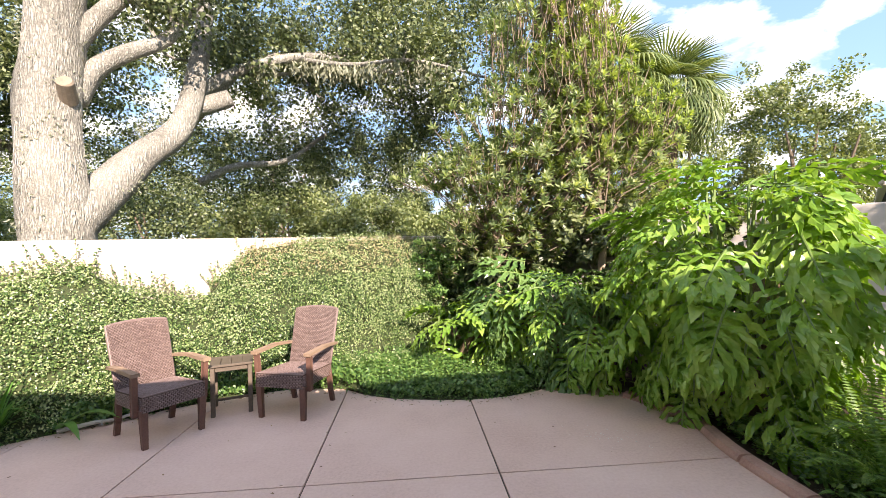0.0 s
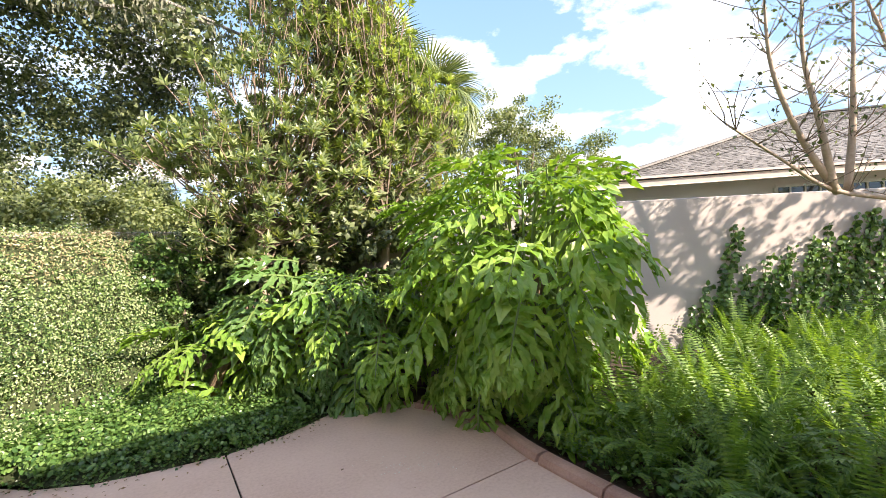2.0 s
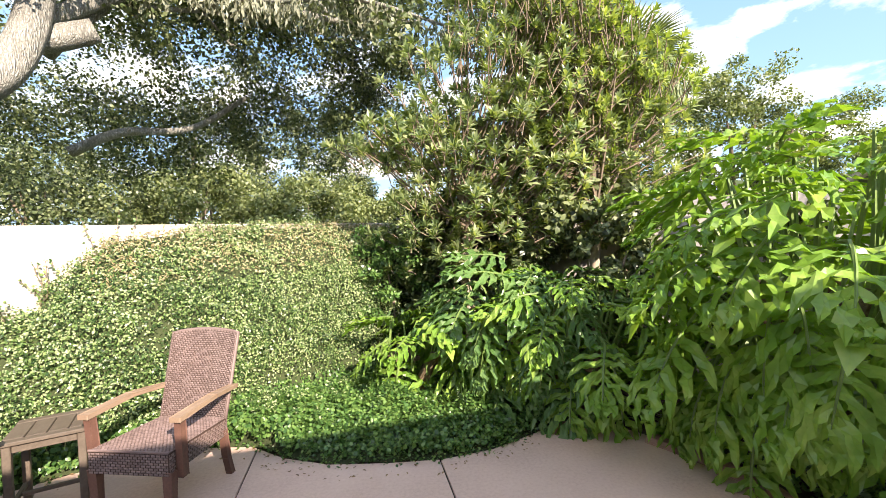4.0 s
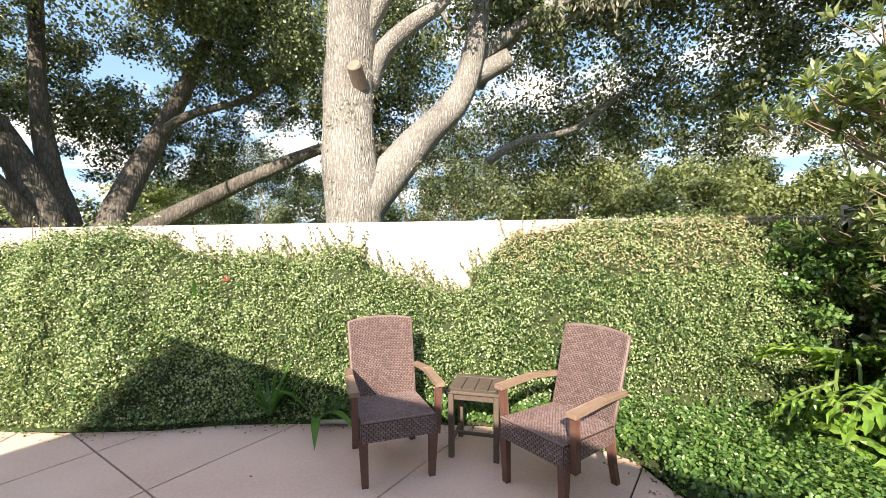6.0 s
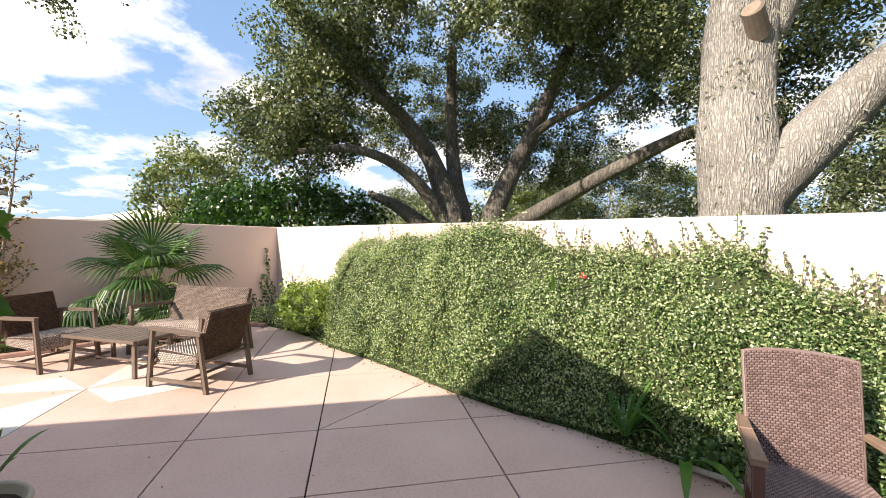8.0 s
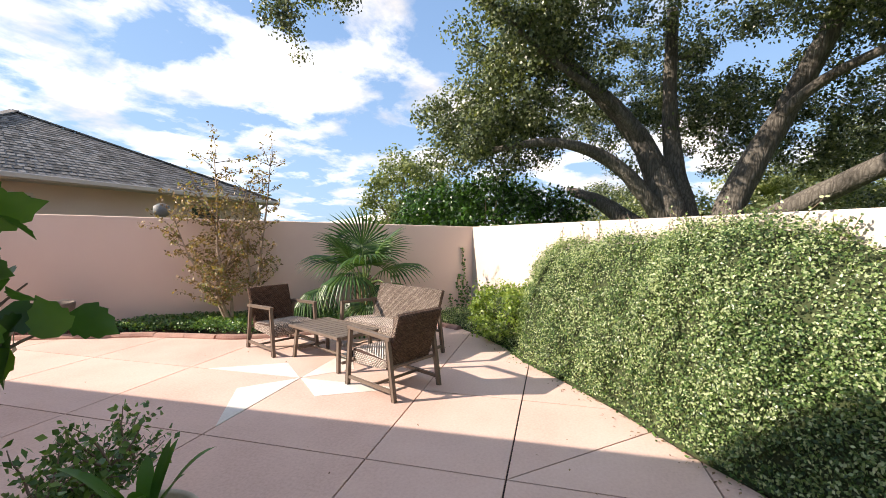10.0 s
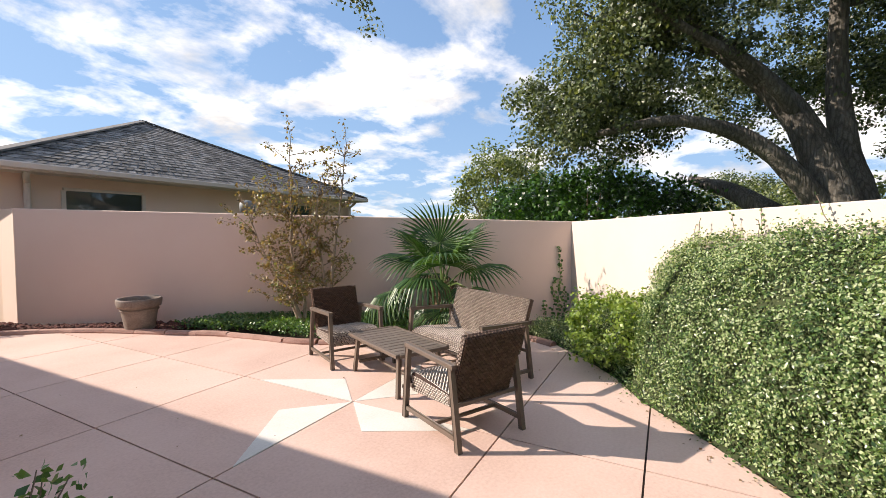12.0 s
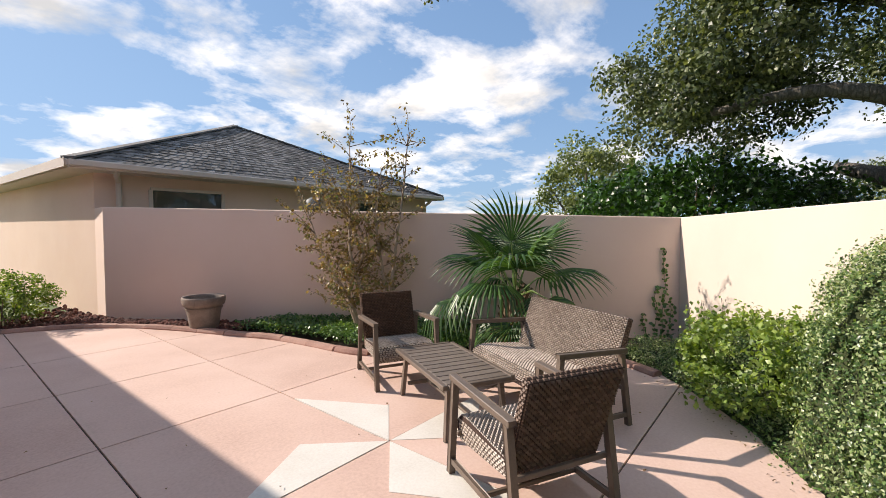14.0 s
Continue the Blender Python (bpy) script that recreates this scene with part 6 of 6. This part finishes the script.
def side_chair(m, label):
    """Wicker armchair with wooden arms and legs; local -y is its front."""
    ch = tagged(empty("patio_armchair", m), label, "chair", "armchairs by the vine wall")
    ws, wb = 0.25, 0.235
    zs, za = 0.43, 0.30
    # seat
    wicker_panel("seat", (-ws, -0.27, zs), (ws, -0.27, zs), (ws - 0.01, 0.25, zs - 0.025), (-ws + 0.01, 0.25, zs - 0.025), 22, 36, M["wicker_pink"], M["wicker_back"], ch, 0.03)
    e = Shape()
    e.bar((-ws, -0.272, zs + 0.002), (ws, -0.272, zs + 0.002), 0.014, 0.012, bevel=0.003)
    e.part("seat_edge", M["wicker_pink"], ch)
    wicker_panel("front_apron", (-ws, -0.275, za), (ws, -0.275, za), (ws, -0.275, zs - 0.008), (-ws, -0.275, zs - 0.008), 16, 8, M["wicker_pink"], M["wicker_back"], ch, 0.02)
    wicker_panel("side_apron", (ws, -0.275, za), (ws - 0.01, 0.26, za - 0.01), (ws - 0.01, 0.26, zs - 0.035), (ws, -0.275, zs - 0.008), 17, 8, M["wicker_pink"], M["wicker_back"], ch, 0.02)
    wicker_panel("side_apron", (-ws + 0.01, 0.26, za - 0.01), (-ws, -0.275, za), (-ws, -0.275, zs - 0.008), (-ws + 0.01, 0.26, zs - 0.035), 17, 8, M["wicker_pink"], M["wicker_back"], ch, 0.02)
    # back, bowed across and reclined, with an arched top
    back = Shape()
    nseg = 10
    lo, hi = (0.235, zs - 0.03), (0.40, 0.95)

    def b_at(u, v):
        x = (2 * u - 1) * (wb + 0.012 * v)
        y = lo[0] + (hi[0] - lo[0]) * v + 0.03 * (1 - (2 * u - 1) ** 2)
        z = lo[1] + (hi[1] - lo[1]) * v + 0.02 * (1 - (2 * u - 1) ** 2) * v
        return Vector((x, y, z)), Vector((0, -0.95, 0.30)).normalized()

    def b_back(u, v):
        p, n = b_at(1 - u, v)
        return p - n * 0.035, -n
    grid = []
    for j in range(nseg + 1):
        for i in range(nseg + 1):
            p, n = b_at(i / nseg, j / nseg)
            grid.append(p - n * 0.002)
    for j in range(nseg + 1):
        for i in range(nseg + 1):
            p, n = b_at(i / nseg, j / nseg)
            grid.append(p - n * 0.033)
    k, w1 = (nseg + 1) ** 2, nseg + 1
    fs = []
    for j in range(nseg):
        for i in range(nseg):
            a = j * w1 + i
            fs += [(a, a + 1, a + 1 + w1, a + w1), (k + a + w1, k + a + 1 + w1, k + a + 1, k + a)]
    ring = [i for i in range(w1)] + [j * w1 + nseg for j in range(1, w1)] + [nseg * w1 + i for i in range(nseg - 1, -1, -1)] + [j * w1 for j in range(nseg - 1, 0, -1)]
    for a, b in zip(ring, ring[1:] + ring[:1]):
        fs.append((b, a, k + a, k + b))
    back.add(grid, fs)
    bk = back.part("backrest", M["wicker_back"], ch)
    wv = Shape()
    weave(wv, b_at, 20, 44, 0.004)
    weave(wv, b_back, 20, 44, 0.004)
    wv.part("weave", M["wicker_pink"], bk, "reddish brown woven strands")
    rim = Shape()
    pts = [b_at(0, v)[0] + Vector((0, 0.015, 0)) for v in np.linspace(0, 1, 8)] + [b_at(u, 1)[0] + Vector((0, 0.015, 0)) for u in np.linspace(0, 1, 12)[1:-1]] + [b_at(1, v)[0] + Vector((0, 0.015, 0)) for v in np.linspace(1, 0, 8)]
    rim.tube(pts, [0.013] * len(pts), 8)
    rim.part("back_rim", M["wicker_pink"], ch, smooth=True)
    for s in (-1, 1):
        Shape().bar((s * 0.225, -0.245, 0), (s * 0.235, -0.25, za + 0.02), 0.034, 0.034, up=(0, 1, 0), w2=0.05, h2=0.05).part("leg", M["leg_wood"], ch)
        lg = Shape()
        lg.bar((s * 0.225, 0.30, 0), (s * 0.225, 0.262, 0.14), 0.036, 0.036, up=(0, 1, 0))
        lg.bar((s * 0.225, 0.262, 0.137), (s * 0.225, 0.235, za + 0.03), 0.036, 0.04, up=(0, 1, 0))
        lg.part("leg", M["leg_wood"], ch)
        Shape().bar((s * 0.275, -0.20, 0.27), (s * 0.285, -0.22, 0.605), 0.034, 0.045, up=(0, 1, 0)).part("arm_post", M["leg_wood"], ch)
        arm = Shape()
        arm.bar((s * 0.287, -0.26, 0.615), (s * 0.285, 0.06, 0.628), 0.062, 0.022, w2=0.055)
        arm.bar((s * 0.285, 0.06, 0.628), (s * 0.258, 0.335, 0.60), 0.055, 0.022, w2=0.04)
        arm.part("armrest", M["arm_wood"], ch, "worn light brown wooden armrest")
    return ch


side_chair(pose(-2.385, 3.615, 0, 0, 0, 59), "reddish brown wicker armchair with worn wooden arms, half in shade")
side_chair(pose(-1.355, 4.13, 0, 0, 0, -12.5), "reddish brown wicker armchair with wooden arms beside a side table")

st = tagged(empty("side_table", pose(-2.03, 4.17, 0, 0, 0, 26)), "small square grey-brown wooden side table between two armchairs", "table")
for i in range(4):
    Shape().box(-0.195 + i * 0.0985, -0.135, 0.478, -0.195 + i * 0.0985 + 0.094, 0.135, 0.500).part("slat", M["table_wood"], st)
for y in (-0.168, 0.168):
    Shape().box(-0.197, y - 0.030, 0.478, 0.197, y + 0.030, 0.501).part("end_board", M["table_wood"], st)
for x in (-0.165, 0.165):
    for y in (-0.165, 0.165):
        Shape().box(x - 0.02, y - 0.02, 0, x + 0.02, y + 0.02, 0.477).part("leg", M["table_wood"], st)
    Shape().box(x - 0.012, -0.144, 0.43, x + 0.012, 0.144, 0.477).part("apron", M["table_wood"], st)
    Shape().box(x - 0.012, -0.144, 0.10, x + 0.012, 0.144, 0.125).part("stretcher", M["table_wood"], st)
for y in (-0.165, 0.165):
    Shape().box(-0.144, y - 0.012, 0.43, 0.144, y + 0.012, 0.477).part("apron", M["table_wood"], st)
Shape().box(-0.152, -0.012, 0.098, 0.152, 0.012, 0.122).part("stretcher", M["table_wood"], st)


def lounge(m, label, name, group, half, cells, front="wicker_sunlit"):
    """Wicker lounge seat on a square metal frame; local -y is its front, half its half width."""
    ch = tagged(empty(name, m), label, "sofa" if half > 0.5 else "chair", group)
    mm = M["metal_frame"]
    for s in (-1, 1):
        x = s * half
        Shape().bar((x, -0.36, 0), (x, -0.30, 0.60), 0.032, 0.04, up=(0, 1, 0)).part("leg", mm, ch)
        Shape().bar((x, 0.36, 0), (x, 0.27, 0.585), 0.032, 0.04, up=(0, 1, 0)).part("leg", mm, ch)
        Shape().bar((x, -0.325, 0.612), (x, 0.31, 0.585), 0.045, 0.03).part("armrest", mm, ch)
        Shape().bar((x, -0.34, 0.09), (x, 0.335, 0.09), 0.026, 0.026).part("side_rail", mm, ch)
    Shape().bar((-half, 0.29, 0.30), (half, 0.29, 0.30), 0.026, 0.03).part("rear_rail", mm, ch)
    Shape().bar((-half, -0.27, 0.285), (half, -0.27, 0.285), 0.026, 0.03).part("front_rail", mm, ch)
    Shape().bar((-half, 0.05, 0.09), (half, 0.05, 0.09), 0.026, 0.026).part("cross_rail", mm, ch)
    w = half - 0.03
    # rounded seat: front roll, then the deck
    prof = [(-0.29, 0.24), (-0.325, 0.29), (-0.325, 0.345), (-0.28, 0.385), (-0.18, 0.39), (0.22, 0.355)]
    seat = None
    core = Shape()
    for (y0, z0), (y1, z1) in zip(prof, prof[1:]):
        n = Vector((0, -(z1 - z0), (y1 - y0))).normalized() * 0.012
        a, b, c, d = Vector((-w, y0, z0)), Vector((w, y0, z0)), Vector((w, y1, z1)), Vector((-w, y1, z1))
        core.add([a, b, c, d], [(0, 1, 2, 3)])
    core.add([(-w, -0.29, 0.235), (w, -0.29, 0.235), (w, 0.22, 0.27), (-w, 0.22, 0.27)], [(3, 2, 1, 0)])
    for s in (-1, 1):
        core.add([(s * w, y, z) for y, z in prof] + [(s * w, 0.22, 0.27)], [tuple(range(7))])
    seat = core.part("seat", M["wicker_back"], ch)
    ws = Shape()
    for (y0, z0), (y1, z1) in zip(prof, prof[1:]):
        L = math.hypot(y1 - y0, z1 - z0)
        weave(ws, quad_at((-w, y0, z0), (w, y0, z0), (w, y1, z1), (-w, y1, z1), 0, 0.002), cells, max(2, round(L / 0.018)), 0.008)
    for s in (-1, 1):
        a, b = ((s * w, 0.22, 0.27), (s * w, -0.29, 0.235)) if s < 0 else ((s * w, -0.29, 0.235), (s * w, 0.22, 0.27))
        c, d = ((s * w, -0.31, 0.365), (s * w, 0.22, 0.352)) if s < 0 else ((s * w, 0.22, 0.352), (s * w, -0.31, 0.365))
        weave(ws, quad_at(a, b, c, d, 0, 0.002), 16, 6, 0.005)
    ws.part("weave", M["wicker_sunlit"], seat, "brown woven strands with sunlit paleness put into their colour")
    # reclined back
    b = Shape()
    A, B, C, D = (-w, 0.19, 0.30), (w, 0.19, 0.30), (w + 0.01, 0.37, 0.82), (-w - 0.01, 0.37, 0.82)
    slab_between(b, A, B, C, D, 0.045)
    bk = b.part("backrest", M["wicker_back"], ch)
    n = (Vector(B) - Vector(A)).cross(Vector(D) - Vector(A)).normalized()
    wf, wr = Shape(), Shape()
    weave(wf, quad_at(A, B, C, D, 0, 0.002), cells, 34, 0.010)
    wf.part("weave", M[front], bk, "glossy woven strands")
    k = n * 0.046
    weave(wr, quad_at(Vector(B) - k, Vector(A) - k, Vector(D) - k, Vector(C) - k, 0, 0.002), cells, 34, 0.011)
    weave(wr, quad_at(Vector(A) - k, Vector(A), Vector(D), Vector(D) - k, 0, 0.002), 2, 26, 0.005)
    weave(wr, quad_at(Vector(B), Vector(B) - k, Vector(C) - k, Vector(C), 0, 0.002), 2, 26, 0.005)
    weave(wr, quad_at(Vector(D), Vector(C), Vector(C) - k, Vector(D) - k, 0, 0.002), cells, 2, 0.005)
    wr.part("weave", M["wicker_shaded"], bk, "brown woven strands with shade put into their colour")
    return ch


lounge(pose(-5.34, -0.47, 0, 0, 0, -20.5), "brown wicker lounge chair with taupe metal frame, back to the vine", "lounge_chair", "wicker seating set", 0.31, 18, "wicker_shaded")
lounge(pose(-6.06, -2.55, 0, 0, 0, 159.5), "brown wicker lounge chair with taupe metal frame by the crape myrtle", "lounge_chair", "wicker seating set", 0.31, 18, "wicker_shaded")
lounge(pose(-6.50, -1.13, 0, 0, 0, 69.5), "brown wicker loveseat, painted sunlit pale, with taupe metal frame before the fan palm", "loveseat", "wicker seating set", 0.64, 38)

ct = tagged(empty("coffee_table", pose(-5.825, -1.565, 0, 0, 0, 69.5)), "low taupe slatted metal coffee table amid wicker seats", "table")
tl, tw, th = 0.53, 0.275, 0.42
for s in (-1, 1):
    Shape().box(-tl, s * tw - 0.02, th - 0.035, tl, s * tw + 0.02, th).part("side_rail", M["metal_frame"], ct)
    Shape().box(s * tl - 0.02, -tw + 0.022, th - 0.035, s * tl + 0.02, tw - 0.022, th).part("end_rail", M["metal_frame"], ct)
    Shape().bar((s * 0.47, -0.19, 0.10), (s * 0.47, 0.19, 0.10), 0.022, 0.022).part("cross_rail", M["metal_frame"], ct)
    for q in (-1, 1):
        Shape().bar((s * 0.475, q * 0.245, 0), (s * 0.445, q * 0.215, th - 0.036), 0.034, 0.034, up=(0, 1, 0)).part("leg", M["metal_frame"], ct)
Shape().bar((-0.47, 0, 0.10), (0.47, 0, 0.10), 0.022, 0.022).part("stretcher", M["metal_frame"], ct)
n_sl = 11
for i in range(n_sl):
    x = -tl + 0.024 + (i + 0.5) * (2 * tl - 0.048) / n_sl
    Shape().box(x - 0.040, -tw + 0.022, th - 0.018, x + 0.040, tw - 0.022, th - 0.002, bevel=0.003).part("slat", M["slat"], ct)


# ---- pots, drain cap, small things ----
pot = tagged(empty("terracotta_pot", pose(-5.28, -6.25, 0.0) @ Matrix.Diagonal((0.9, 0.9, 1.12, 1))), "empty stained terracotta pot against the pink wall", "pot")
Shape().lathe([(0.001, -0.03), (0.20, -0.03), (0.215, 0.02), (0.265, 0.28), (0.275, 0.33), (0.315, 0.34), (0.325, 0.37), (0.335, 0.43), (0.325, 0.452), (0.30, 0.45), (0.285, 0.42), (0.25, 0.30), (0.001, 0.28)], 40).part("vessel", M["terracotta"], pot, smooth=True)
Shape().lathe([(0.279, 0.285), (0.288, 0.297), (0.281, 0.31)], 40).part("band", M["terracotta"], pot, smooth=True)
Shape().lathe([(0.001, 0.36), (0.262, 0.355)], 24).part("soil", M["soil"], pot)

dr = tagged(empty("drain_cap", pose(-7.55, -1.2, 0)), "round black plastic drain cap on the patio", "drain")
Shape().lathe([(0.11, 0.0), (0.115, 0.025), (0.10, 0.04), (0.03, 0.045), (0.001, 0.045)], 24).part("cap", M["black"], dr, smooth=True)
Shape().lathe([(0.09, 0.042), (0.085, 0.052), (0.075, 0.044)], 24).part("ring", M["black"], dr)

pp = tagged(empty("flower_pot", pose(-2.62, -0.22, 0)), "pale plastic flower pot with strap-leaved lily", "pot")
Shape().lathe([(0.001, 0.0), (0.14, 0.0), (0.185, 0.30), (0.20, 0.305), (0.215, 0.325), (0.222, 0.37), (0.21, 0.385), (0.195, 0.37), (0.185, 0.33), (0.001, 0.325)], 36).part("vessel", M["pale_pot"], pp, smooth=True)
Shape().lathe([(0.001, 0.338), (0.184, 0.332)], 20).part("soil", M["soil"], pp)


def strap_plant(name, label, m, n, length, width, seed, parent=None, spread=0.5):
    pl = tagged(empty(name, m), label, "plant")
    rng = random.Random(seed)
    for i in range(n):
        a = 2 * math.pi * i / n * 1.618 + rng.uniform(-0.3, 0.3)
        L = length * rng.uniform(0.65, 1.1)
        lean = spread * rng.uniform(0.3, 1.2)
        sh = Shape()
        k = 9
        for j in range(k + 1):
            t = j / k
            out = L * (lean * t + 0.35 * lean * t * t)
            up = L * (t * (1 - 0.32 * lean) - 0.5 * lean * t ** 3)
            w = width * (0.55 + 0.9 * t) * (1 - t ** 3) + 0.001
            for s in (-1, 0, 1):
                off = s * w / 2
                sh.v.append((math.cos(a) * (0.02 + out) - math.sin(a) * off, math.sin(a) * (0.02 + out) + math.cos(a) * off, up + abs(s) * w * 0.16))
        for j in range(k):
            for s in range(2):
                b = j * 3 + s
                sh.f.append((b, b + 1, b + 4, b + 3))
        sh.part("leaf", M["strap"], pl, smooth=True)
    return pl


strap_plant("potted_lily", "lily with broad dark strap leaves in a pale pot", pose(-2.62, -0.22, 0.34), 10, 0.46, 0.075, 4, spread=0.42)
strap_plant("daylily", "arching narrow green strap leaves among the vines", pose(-3.66, 3.36, 0.08), 30, 0.55, 0.03, 8, spread=0.65)
strap_plant("crinum_lily", "broad folded strap leaves at the vine edge", pose(-3.34, 3.62, 0.04), 7, 0.55, 0.08, 13, spread=1.0)
strap_plant("crinum_lily", "long arching strap leaves in shaded ivy", pose(-4.5, 3.08, on_vine(-4.5, 3.08) - 0.15), 7, 0.5, 0.03, 15, spread=0.7)

fb = Shape()
fb.tube([(-3.32, 3.60, 0.03), (-3.12, 3.74, 0.045), (-2.98, 3.83, 0.04), (-2.86, 3.93, 0.06)], [0.022, 0.02, 0.016, 0.012], 8)
fb.tube([(-3.1, 3.75, 0.045), (-3.02, 3.72, 0.06), (-2.97, 3.68, 0.05)], [0.012, 0.01, 0.006], 6)
tagged(fb.part("fallen_branch", M["pale_branch"]), "pale dead branch lying on the patio edge", "branch")

gp = np.stack([RNG.normal(1.5, 0.16, 90), RNG.normal(3.45, 0.10, 90), np.full(90, 0.004)], 1)
gp[:, 1] -= (gp[:, 0] - 1.5) * 0.35
tagged(leaves("white_grit", KITE, gp, np.tile([0, 0, 1.0], (90, 1)), RNG.uniform(0.006, 0.016, 90), M["star"], tilt=0.3), "white crumbs scattered on the pink slab", "grit", kind="stuff")
